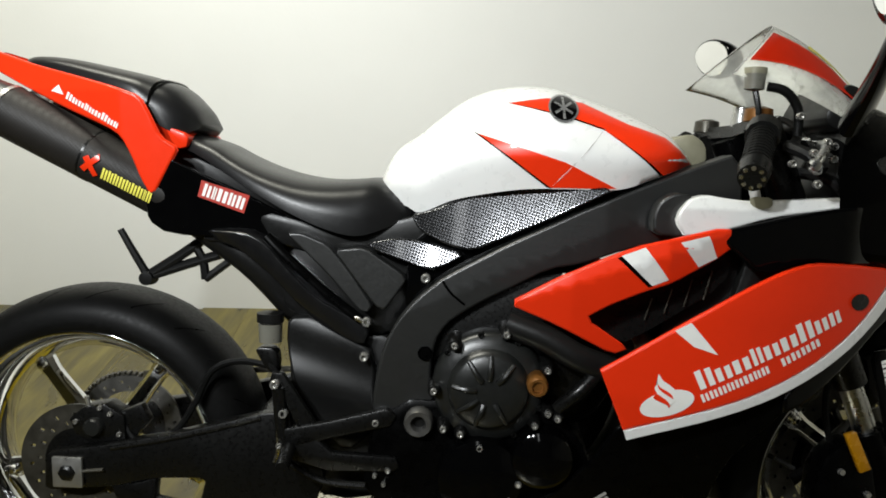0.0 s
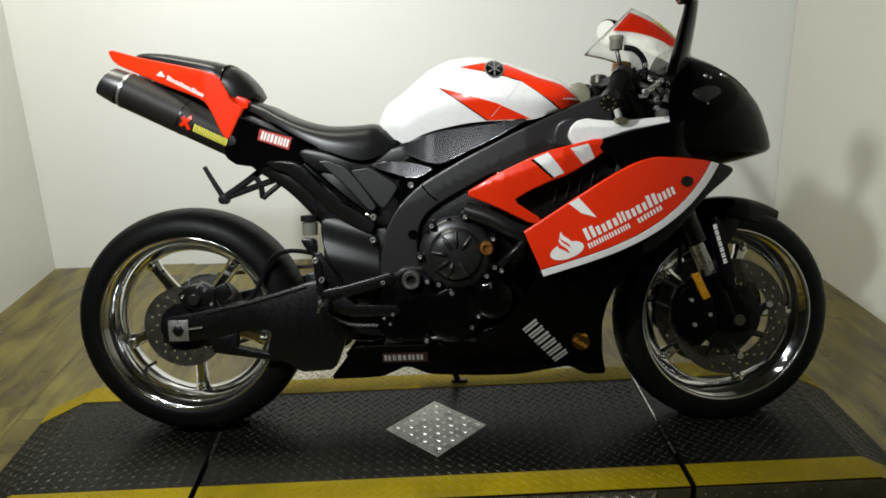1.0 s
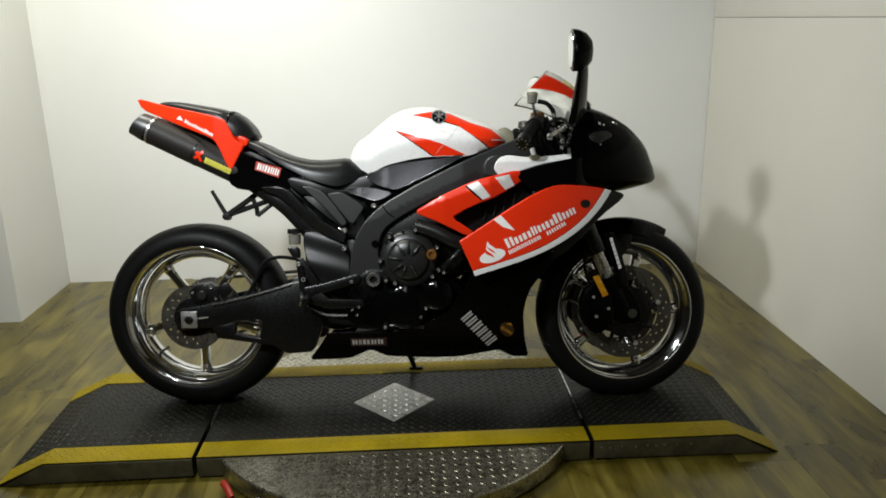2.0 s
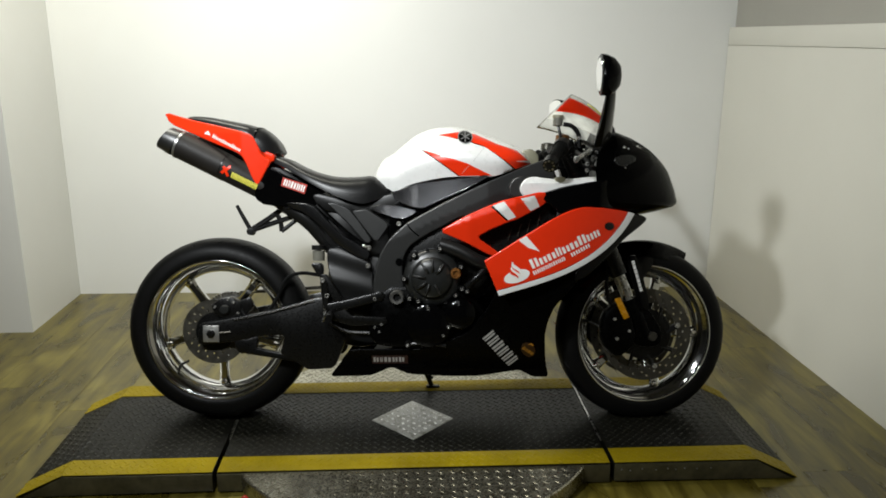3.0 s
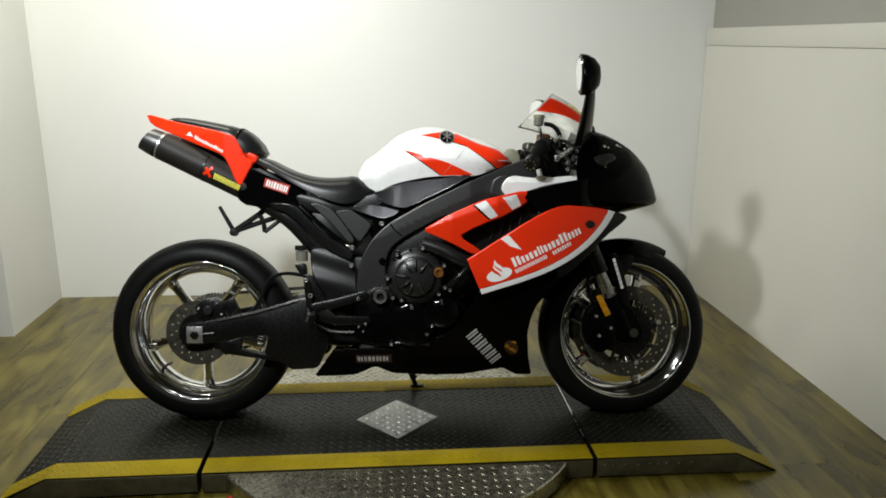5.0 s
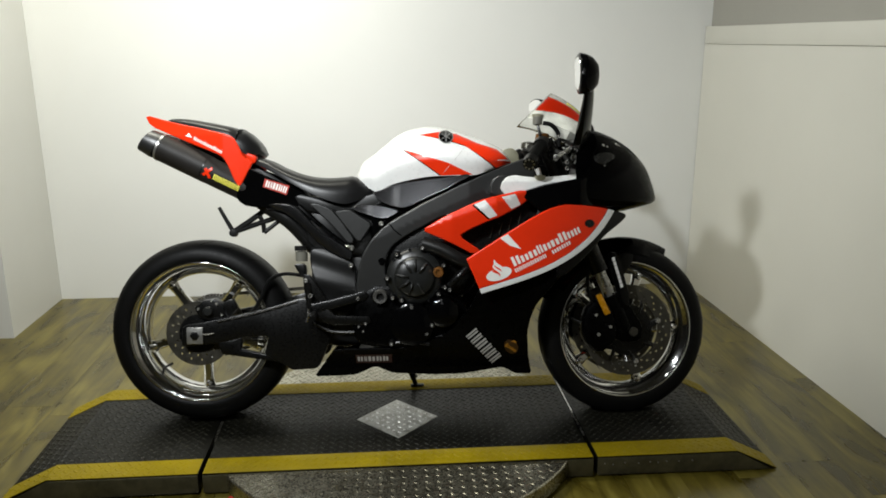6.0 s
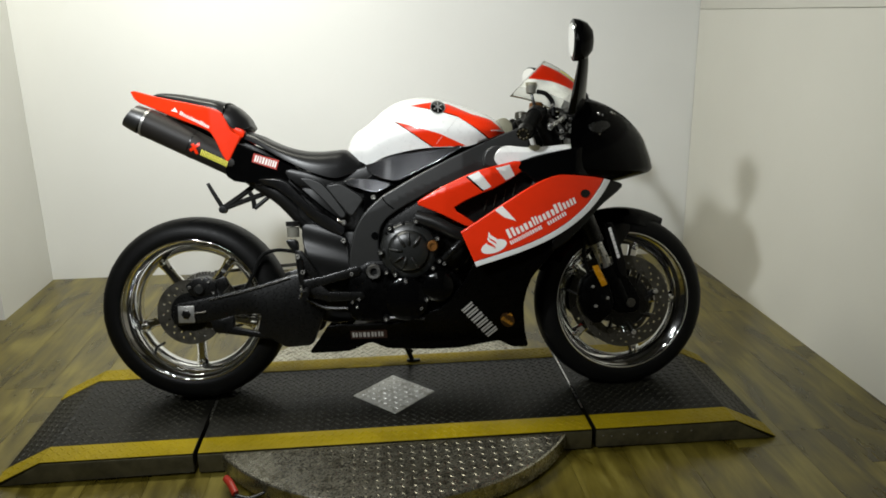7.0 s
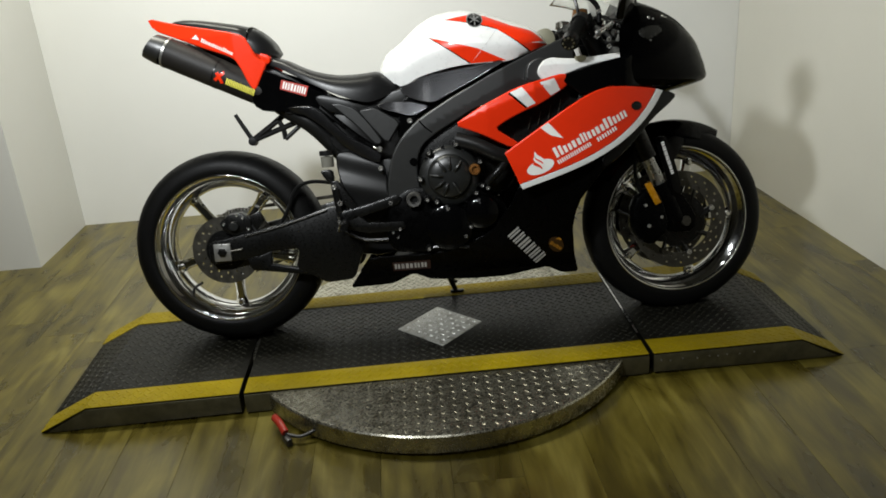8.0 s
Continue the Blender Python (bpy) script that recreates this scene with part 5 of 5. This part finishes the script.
both("upper_side", [(0.262, 0.764), (0.33, 0.780), (0.40, 0.798), (0.478, 0.812), (0.60, 0.82), (0.70, 0.78), (0.70, 0.735), (0.62, 0.717), (0.48, 0.722), (0.415, 0.728), (0.35, 0.70), (0.300, 0.742)], lambda x, z: 0.232 - 0.55 * max(0, x - 0.48), GLOSS, "glossy black upper side fairing", thick=0.004, roll=0.006)
low_w = lambda x, z: 0.100 + 0.40 * max(0, min(0.36, z - 0.19)) ** 0.9 + 0.03 * math.sin(6 * z)
LOW = [(-0.395, 0.161), (-0.31, 0.163), (-0.255, 0.166), (-0.190, 0.195), (-0.132, 0.170), (0.0, 0.164), (0.10, 0.165), (0.18, 0.178), (0.235, 0.187), (0.280, 0.163), (0.334, 0.163), (0.318, 0.23), (0.310, 0.315), (0.318, 0.365), (0.335, 0.410), (0.42, 0.515), (0.40, 0.545), (0.30, 0.51), (0.150, 0.462), (0.12, 0.40), (0.05, 0.315), (-0.10, 0.262), (-0.322, 0.262), (-0.346, 0.225)]
both("belly_pan", LOW, low_w, DEEP, "glossy black belly pan", thick=0.004, roll=0.006, keep=0.12)
part("belly_floor", prism([(-0.28, 0.200), (0.0, 0.196), (0.27, 0.205), (0.29, 0.30), (0.20, 0.29), (-0.25, 0.24)], -0.10, 0.10, 0.006), PLASTIC, bike)
part("inner_fairing", prism([(0.30, 0.42), (0.46, 0.60), (0.55, 0.73), (0.45, 0.78), (0.30, 0.74), (0.20, 0.60)], -0.15, 0.15, 0.02), PLASTIC, bike)
part("scoop_mesh", panel([(0.060, 0.655), (0.13, 0.705), (0.26, 0.750), (0.315, 0.735), (0.31, 0.68), (0.20, 0.605), (0.148, 0.575)], lambda x, z: 0.185, thick=0.006, roll=0.0), CAST, bike)
for k in range(4):
    x = 0.185 + k * 0.030
    part("radiator_fin", tube([(x, -0.193, 0.62 + k * 0.012), (x + 0.010, -0.193, 0.655 + k * 0.016)], 0.0013, 5), DARKSTEEL, bike)

# nose
N_FRONT = [(0.705, 0.650), (0.715, 0.694), (0.735, 0.761), (0.770, 0.763), (0.800, 0.753), (0.852, 0.731), (0.900, 0.691), (0.930, 0.653), (0.955, 0.607), (0.973, 0.555), (0.980, 0.525)]
N_SIDE = [(0.705, 0.20), (0.74, 0.224), (0.82, 0.226), (0.90, 0.195), (0.94, 0.160), (0.965, 0.125), (0.980, 0.09)]
N_REAR = [(0.705, 0.46), (0.80, 0.455), (0.86, 0.455), (0.92, 0.475), (0.95, 0.500), (0.980, 0.52)]
rings = []
for k in range(33):
    z = 0.706 + (0.980 - 0.706) * k / 32
    xf, w, xr = lerp_table(N_FRONT, z), lerp_table(N_SIDE, z), lerp_table(N_REAR, z)
    ring = []
    for j in range(37):
        a = math.pi * (j / 36 - 0.5)
        ring.append((xr + (xf - xr) * max(0, math.cos(a)), w * math.copysign(abs(math.sin(a)) ** 0.9, math.sin(a)), z))
    rings.append(ring)
nose = loft(rings, cap=False, closed=False)
bmesh.ops.solidify(nose, geom=nose.faces[:], thickness=0.004)
part("nose_fairing", nose, GLOSS, bike, "glossy black nose fairing", smooth=60)
part("nose_bulkhead", prism([(0.50, 0.72), (0.64, 0.73), (0.68, 0.80), (0.60, 0.93), (0.52, 0.96), (0.49, 0.88)], -0.12, 0.12, 0.01), PLASTIC, bike)
part("nose_chin", prism([(0.52, 0.718), (0.66, 0.716), (0.70, 0.735), (0.56, 0.745)], -0.12, 0.12, 0.01), PLASTIC, bike)


def nose_side(x, z):
    xf, w, xr = lerp_table(N_FRONT, z), lerp_table(N_SIDE, z), lerp_table(N_REAR, z)
    c = max(0.0, min(1.0, (x - xr) / (xf - xr)))
    return w * math.sqrt(1 - c * c) ** 0.9


lens = part("headlamp_lens", panel([(0.512, 0.880), (0.545, 0.893), (0.580, 0.893), (0.592, 0.878), (0.572, 0.866), (0.545, 0.852), (0.520, 0.862)], lambda x, z: nose_side(x, z) + 0.002, thick=0.002, roll=0.002, step=0.008, cuts=1), MOTTLEDGREY, bike, "mottled grey headlamp lens")
# zinc studs added in place of glints on the headlamp recess edges
for x, z, r in ((0.553, 0.917, 0.005), (0.566, 0.913, 0.003), (0.602, 0.921, 0.005), (0.612, 0.918, 0.004), (0.549, 0.850, 0.003)):
    part("glint_stud", spun([(0.0, -0.003), (r * 0.7, -0.002), (r, 0.0), (r, 0.006)], x, -nose_side(x, z) - 0.001, z, 8), ZINC, lens)
# highlight along the nose's crest, laid on as a paler grey line
part("crest_highlight_line", tube([(x, -nose_side(x, z) - 0.0005, z) for x, z in ((0.535, 0.952), (0.575, 0.945), (0.615, 0.932), (0.650, 0.912), (0.680, 0.885))], 0.0022, 6), MOTTLEDGREY, bike)

# windscreen: a clear bubble with a red band beside its ridge
def screen_point(u, v, lift=0.0):
    base = Vector((0.555 - 0.075 * u * u, 0.150 * u, 0.991 - 0.045 * u * u))
    top = Vector((0.405 - 0.100 * u * u, 0.140 * u, 1.106 - 0.098 * u * u))
    p = base + (top - base) * v
    p.z += 0.016 * math.sin(math.pi * v) * (1 - 0.4 * u * u)
    return p + Vector((0.3, u * 0.8, 0.9)).normalized() * lift


def screen_sheet(u0, u1, v0, v1, n, lift, thick, wide=None):
    grid = []
    for i in range(n + 1):
        v = v0 + (v1 - v0) * i / n
        a, b = (u0, u1) if wide is None else wide(v)
        grid.append([screen_point(a + (b - a) * j / n, v, lift) for j in range(n + 1)])
    bm = loft(grid, cap=False, closed=False)
    bmesh.ops.solidify(bm, geom=bm.faces[:], thickness=thick)
    return bm


glass = part("windscreen", screen_sheet(-1, 1, 0, 1, 22, 0.0, 0.003), CLEAR, bike, "clear plastic windscreen", smooth=60)
glass.visible_shadow = False
part("screen_band", screen_sheet(0, 0, 0.02, 0.965, 10, 0.004, 0.0015, lambda v: (-0.50 + 0.02 * v, -0.68 - 0.20 * v)), RED, glass, "red band on the windscreen", smooth=60)
part("band_lettering", screen_sheet(-0.37, -0.45, 0.08, 0.60, 6, 0.004, 0.001), YELLOWDECAL, glass, "dull yellow lettering strip on the windscreen", smooth=60)
part("screen_edge", tube([screen_point(-1 + 2 * k / 14, 1.0) for k in range(15)], 0.0009, 6, 2), GREYDECAL, glass, "pale polished screen edge")


# mirrors
for side in (-1, 1):
    stalk = [(0.478, side * 0.195, 0.940), (0.477, side * 0.255, 1.000), (0.476, side * 0.300, 1.060 if side < 0 else 1.020), (0.468, side * (0.318 if side < 0 else 0.35), 1.085 if side < 0 else 1.060)]
    foot = part("mirror", tube(stalk, 0.046, 14, r_end=0.019, flat=0.42), GLOSS, bike, "black fairing mirror")
    c = Vector((0.438, side * 0.325, 1.115)) if side < 0 else Vector((0.400, 0.310, 1.092))
    back, face = [], []
    nrm = Vector((-1, -0.05 if side < 0 else -0.45, 0.02)).normalized()
    sx = Vector((0, 0, 1)).cross(nrm).normalized()
    sz = nrm.cross(sx)
    size = 1.0 if side < 0 else 1.0
    tall = 1.0 if side < 0 else 0.66
    shape = lambda t: sx * ((0.046 if side < 0 else 0.056) * math.cos(t) * (1 + 0.12 * math.sin(t)) - 0.014 * math.sin(t)) + sz * (0.063 * tall * math.sin(t))
    rings = []
    for d, k in ((0.0, 0.93), (-0.003, 1.0), (-0.020, 0.98), (-0.042, 0.84), (-0.058, 0.55), (-0.064, 0.14)):
        rings.append([c + shape(2 * math.pi * j / 32) * (k * size) + nrm * d for j in range(32)])
    part("mirror_shell", loft(rings), GLOSS, foot, smooth=60)
    rim = 0.80 if side < 0 else 0.90
    rings = [[c + shape(2 * math.pi * j / 32) * (k * size) + nrm * d for j in range(32)] for d, k in ((0.001, rim), (0.0022, rim - 0.02))]
    part("mirror_glass", loft(rings), MIRROR, foot, "silvered mirror glass")

# bars, turned with the fork
HEAD = Vector((0.405, 0, 0.905))


def at_bar(p):
    q = Matrix.Rotation(STEER * 1.1, 4, axis) @ (Vector(p) - HEAD)
    return HEAD + q


for side in (-1, 1):
    end, root = Vector((0.280, side * 0.258, 0.850)), Vector((0.356, side * 0.125, 0.932))
    bar = part("clip_on_bar", tube([at_bar(root), at_bar(end)], 0.0125, 12, 1), CAST, bike, "black clip-on handlebar")
    g0 = root + (end - root) * 0.36
    grip = part("grip", tube([at_bar(g0), at_bar(end)], 0.0205, 16, 1), RUBBER, bar, "ribbed rubber grip")
    for k in range(10):
        s = 0.40 + k * 0.058
        p = root + (end - root) * s
        q = root + (end - root) * (s + 0.02)
        part("grip_rib", tube([at_bar(p), at_bar(q)], 0.0218, 14, 1), RUBBER, grip)
    w0, w1 = end, end + (end - root).normalized() * 0.03
    weight = part("bar_end", tube([at_bar(w0), at_bar(w1)], 0.024, 14, 1, r_end=0.021), CAST, bar, "notched silver and black bar end")
    t = (at_bar(w1) - at_bar(w0)).normalized()
    u = t.orthogonal().normalized()
    v = t.cross(u)
    for k in range(8):
        a = 2 * math.pi * k / 8
        c = at_bar(w1) + (u * math.cos(a) + v * math.sin(a)) * 0.015
        part("bar_end_notch", tube([c - t * 0.012, c + t * 0.002], 0.0035, 6, 1), STEEL, weight)
    lever = [Vector((0.415, side * 0.14, 0.900)), Vector((0.415, side * 0.20, 0.890)), Vector((0.37, side * 0.27, 0.868)), Vector((0.345, side * 0.30, 0.855))]
    lv = part("hand_lever", tube([at_bar(p) for p in lever], 0.008, 10, r_end=0.006), CAST if side > 0 else STEEL, bar, "metal hand lever")
    part("lever_ball", spun([(0.0, -0.010), (0.007, -0.008), (0.010, 0.0), (0.007, 0.008), (0.0, 0.010)], *at_bar(lever[-1]), 14), STEEL, lv)
    part("switch_block", tube([at_bar(root + (end - root) * 0.20), at_bar(root + (end - root) * 0.36)], 0.027, 12, 1), PLASTIC, bar)
    part("fork_cap", spun([(0.0, -0.012), (0.010, -0.012), (0.022, -0.008), (0.024, 0.012)], 0, 0, 0, 20, Matrix.Translation(at_bar((0.352, side * 0.105, 0.945))) @ pose(0, 0, 0, -90)), GOLD if side < 0 else DARKSTEEL, bike)
yoke = [(0.325, -0.135), (0.355, -0.14), (0.40, -0.06), (0.42, 0.0), (0.40, 0.06), (0.355, 0.14), (0.325, 0.135), (0.340, 0.0)]
bm = bmesh.new()
f = bm.faces.new([bm.verts.new(at_bar((x + 0.015, y, 0.912 - (x - 0.36) * 0.25))) for x, y in yoke])
geom = bmesh.ops.extrude_face_region(bm, geom=[f])
for v in [g for g in geom["geom"] if isinstance(g, bmesh.types.BMVert)]:
    v.co.z += 0.020
part("top_yoke", bm, CAST, bike, "black top yoke", smooth=30)
part("steering_head", tube([(0.355, 0, 0.915), (0.42, 0, 0.76)], 0.034, 20, 1), DEEP, bike)
part("frame_head_bridge", box(0.35, 0, 0.825, 0.08, 0.22, 0.07, 0.02), DEEP, bike)
mc = part("front_brake_reservoir", spun([(0.0, -0.018), (0.0155, -0.014), (0.0165, 0.010), (0.0, 0.011)], 0, 0, 0, 24, Matrix.Translation((0.343, -0.135, 1.000)) @ pose(0, 0, 0, 90)), FLUID, bike, "milky front brake reservoir")
part("reservoir_cap", spun([(0.0, -0.005), (0.0175, -0.0045), (0.0175, 0.005), (0.0, 0.006)], 0, 0, 0, 24, Matrix.Translation((0.343, -0.135, 1.014)) @ pose(0, 0, 0, 90)), BRACKET, mc)
part("reservoir_stay", tube([(0.344, -0.135, 0.988), (0.350, -0.14, 0.960), (0.354, -0.14, 0.932)], 0.005, 8), CAST, mc)
part("brake_hose", tube([(0.360, -0.145, 0.990), (0.387, -0.15, 0.983), (0.409, -0.15, 0.956), (0.412, -0.15, 0.915)], 0.0075, 10), RUBBER, bike, "black brake hose loop")
part("clutch_cable", tube([(0.40, 0.10, 0.93), (0.46, 0.06, 0.955), (0.49, -0.02, 0.90), (0.44, -0.06, 0.82)], 0.006, 8), RUBBER, bike)
part("ignition_switch", spun([(0.0, -0.014), (0.016, -0.013), (0.018, 0.02)], 0, 0, 0, 18, Matrix.Translation((0.372, 0, 0.955)) @ pose(0, 0, 0, -90)), STEEL, bike)
part("instrument_pod", prism([(0.47, 0.945), (0.50, 1.005), (0.53, 1.000), (0.55, 0.94), (0.50, 0.925)], -0.10, 0.10, 0.01), PLASTIC, bike, "black instrument pod")
part("tag_plate", prism([(0.330, 0.840), (0.346, 0.846), (0.362, 0.794), (0.346, 0.792)], -0.182, -0.179, 0.0008, 0), GREYDECAL, bike, "pale grey tag hanging at the bars")
for pts, r in ((((0.40, -0.14, 0.90), (0.425, -0.17, 0.885), (0.44, -0.19, 0.862)), 0.010), (((0.43, -0.17, 0.905), (0.47, -0.16, 0.90), (0.50, -0.15, 0.87)), 0.012), (((0.42, -0.10, 0.86), (0.47, -0.14, 0.85), (0.50, -0.16, 0.82)), 0.009)):
    part("cable_loom", tube(pts, r, 8), PLASTIC, bike)
# bolts scattered among the controls only to give small glints
for x, w, z in ((0.335, 0.165, 0.905), (0.352, 0.168, 0.930), (0.398, 0.178, 0.872), (0.455, 0.188, 0.880), (0.462, 0.170, 0.900), (0.410, 0.160, 0.945), (0.430, 0.200, 0.842), (0.375, 0.150, 0.915), (0.365, 0.155, 0.898), (0.418, 0.205, 0.888), (0.440, 0.195, 0.905), (0.432, 0.19, 0.862)):
    bolt(x, w, z, 0.0065, 0.006)
part("kickstand", tube([(-0.12, 0.10, 0.24), (-0.088, 0.165, 0.13), (-0.064, 0.205, 0.058)], 0.011, 10, r_end=0.009), CAST, bike, "black side stand")
part("kickstand_foot", box(-0.058, 0.205, 0.054, 0.05, 0.03, 0.008, 0.003), CAST, bike)
part("kickstand_spur", tube([(-0.085, 0.03, 0.170), (-0.072, 0.06, 0.132), (-0.060, 0.09, 0.112)], 0.006, 8), CAST, bike)


# ---- markings: plain shapes in place of names and logos ----
def marks(rows, depth, mat, label, lift=0.0016, parent=None):
    """Slanted bars along a line: each row is start, end (x, z), height and the bars' widths, gaps between them."""
    (ax, az), (bx, bz), heights, widths, gap = rows
    length = math.hypot(bx - ax, bz - az)
    dx, dz = (bx - ax) / length, (bz - az) / length
    total = sum(widths) + gap * (len(widths) - 1)
    pos = 0.0
    for h, w in zip(heights, widths):
        a, b = pos / total * length, (pos + w) / total * length
        pos += w + gap
        nx, nz = -dz, dx
        for s0, s1, top in ((0.0, 0.38, 1.0), (0.60, 0.96, 0.94)):
            c, d = a + (b - a) * s0, a + (b - a) * s1
            quad = [(ax + dx * c, az + dz * c), (ax + dx * d, az + dz * d), (ax + dx * d + nx * h * top, az + dz * d + nz * h * top), (ax + dx * c + nx * h * top, az + dz * c + nz * h * top)]
            decal("lettering_bar", quad, depth, mat, parent or bike, label, lift=lift, step=0.02)


marks(((0.255, 0.536), (0.470, 0.640), [0.030, 0.021, 0.021, 0.027, 0.021, 0.021, 0.030, 0.021, 0.021], [1.05, 1.0, 1.1, 0.7, 1.0, 1.1, 1.05, 0.9, 0.8], 0.16), side_w, CREAM, "white lettering bar on the fairing")
marks(((0.260, 0.517), (0.358, 0.564), [0.0125] * 8, [1, 1, 1, 0.9, 1, 1.2, 0.9, 1], 0.22), side_w, CREAM, "white small lettering bar on the fairing")
marks(((0.378, 0.573), (0.437, 0.604), [0.0125] * 4, [1, 1, 1, 1], 0.22), side_w, CREAM, "white small lettering bar on the fairing")
ell = []
for k in range(28):
    a = 2 * math.pi * k / 28
    c, s = 0.041 * math.cos(a), 0.0195 * math.sin(a)
    ell.append((0.207 + c * 0.95 - s * 0.31, 0.513 + c * 0.31 + s * 0.95))
decal("logo_ellipse", ell, side_w, CREAM, bike, "white ellipse of the fairing's emblem", lift=0.0014, step=0.015)


def tongue(line, mat, lift):
    pts = [(0.207 + 0.00032 * x, 0.513 + 0.00032 * z) for x, z in line]
    decal("logo_flame", pts, side_w, mat, bike, "curved tongue of the fairing's emblem", lift=lift, step=0.015, cuts=1)


tongue([(-50, 146), (-30, 112), (4, 92), (32, 70), (40, 50), (34, 12), (12, -8), (-14, 14), (-46, 44), (-64, 70), (-60, 86), (-50, 92), (-54, 118)], CREAM, 0.0024)
tongue([(-52, 96), (-38, 78), (-6, 62), (18, 46), (28, 22), (8, 36), (-26, 56), (-46, 72)], RED, 0.0032)
tongue([(-68, 26), (-50, 16), (-20, 4), (0, -6), (10, -22), (14, -4), (0, 14), (-30, 36), (-52, 48), (-64, 40)], RED, 0.0032)
decal("white_wedge", [(0.210, 0.624), (0.233, 0.637), (0.276, 0.590), (0.240, 0.601)], side_w, CREAM, bike, "white wedge on the fairing's upper edge")
disc14 = [(0.499 + 0.0165 * math.cos(2 * math.pi * k / 20), 0.668 + 0.0125 * math.sin(2 * math.pi * k / 20)) for k in range(20)]
decal("fairing_plug", disc14, side_w, CAST, bike, "dark round plug in the fairing", lift=0.003)
tail_flat = lambda x, z: 0.1225 - 0.06 * max(0, x + 0.60)
decal("decal_field", [(-0.541, 0.814), (-0.463, 0.791), (-0.473, 0.761), (-0.548, 0.787)], tail_flat, REDPLASTIC, bike, "red rectangular decal on the tail", lift=0.0012)
marks(((-0.541, 0.789), (-0.475, 0.767), [0.021] * 5, [1, 0.5, 1.3, 0.9, 1], 0.22), tail_flat, CREAM, "white lettering bar on the tail", lift=0.0024)
can_w = lambda x, z: 0.075 + 0.051 * math.sqrt(max(0.05, 1 - ((z - (0.950 - 0.490 * (x + 0.948))) / 0.0505) ** 2))
marks(((-0.708, 0.812), (-0.628, 0.773), [0.019] * 9, [1, 0.9, 0.9, 1, 0.9, 1, 1, 0.5, 0.8], 0.18), can_w, YELLOWDECAL, "yellow lettering bar on the silencer")
for tri in ([(-0.741, 0.829), (-0.735, 0.822), (-0.706, 0.841), (-0.707, 0.851)], [(-0.733, 0.845), (-0.724, 0.849), (-0.712, 0.816), (-0.721, 0.814)]):
    decal("red_mark", tri, can_w, RED, bike, "red emblem on the silencer", lift=0.0016)
tail_line = lambda x, z: tail_w(x, z)
marks(((-0.772, 0.940), (-0.676, 0.893), [0.012, 0.009, 0.009, 0.011, 0.009, 0.009, 0.012, 0.009, 0.009], [1, 0.9, 1, 0.6, 0.9, 1, 1, 0.9, 0.7], 0.2), tail_line, CREAM, "white lettering bar on the tail cowl")
decal("logo_flame", [(-0.800, 0.952), (-0.776, 0.946), (-0.786, 0.962)], tail_line, CREAM, bike, "white emblem on the tail cowl", lift=0.0014)
marks(((0.108, 0.302), (0.198, 0.202), [0.044] * 6, [1, 1, 1.2, 1, 1, 1], 0.5), low_w, GREYDECAL, "pale lettering bar on the belly pan")
marks(((-0.246, 0.216), (-0.146, 0.217), [0.017] * 5, [1, 0.5, 1.3, 1, 1], 0.3), low_w, GREYDECAL, "grey lettering bar on the belly pan", lift=0.0024)
decal("decal_field", [(-0.252, 0.209), (-0.252, 0.239), (-0.134, 0.240), (-0.134, 0.210)], low_w, DARKRED, bike, "dark red decal on the belly pan", lift=0.0012)
field = [(0.259 + 0.023 * math.cos(2 * math.pi * k / 18) - 0.006 * math.sin(2 * math.pi * k / 18), 0.263 + 0.026 * math.sin(2 * math.pi * k / 18)) for k in range(18)]
decal("decal_field", field, low_w, BROWNDECAL, bike, "brown field of the gold decal on the belly pan", lift=0.0010)
marks(((0.238, 0.266), (0.273, 0.243), [0.013, 0.010, 0.011, 0.010], [1, 1, 0.9, 1], 0.3), low_w, GOLDDECAL, "gold lettering bar on the belly pan", lift=0.0020)
decal("gold_mark", [(0.254, 0.280), (0.266, 0.288), (0.276, 0.280), (0.272, 0.276), (0.265, 0.281)], low_w, GOLDDECAL, bike, "gold curl over the lettering on the belly pan", lift=0.0020, cuts=1)
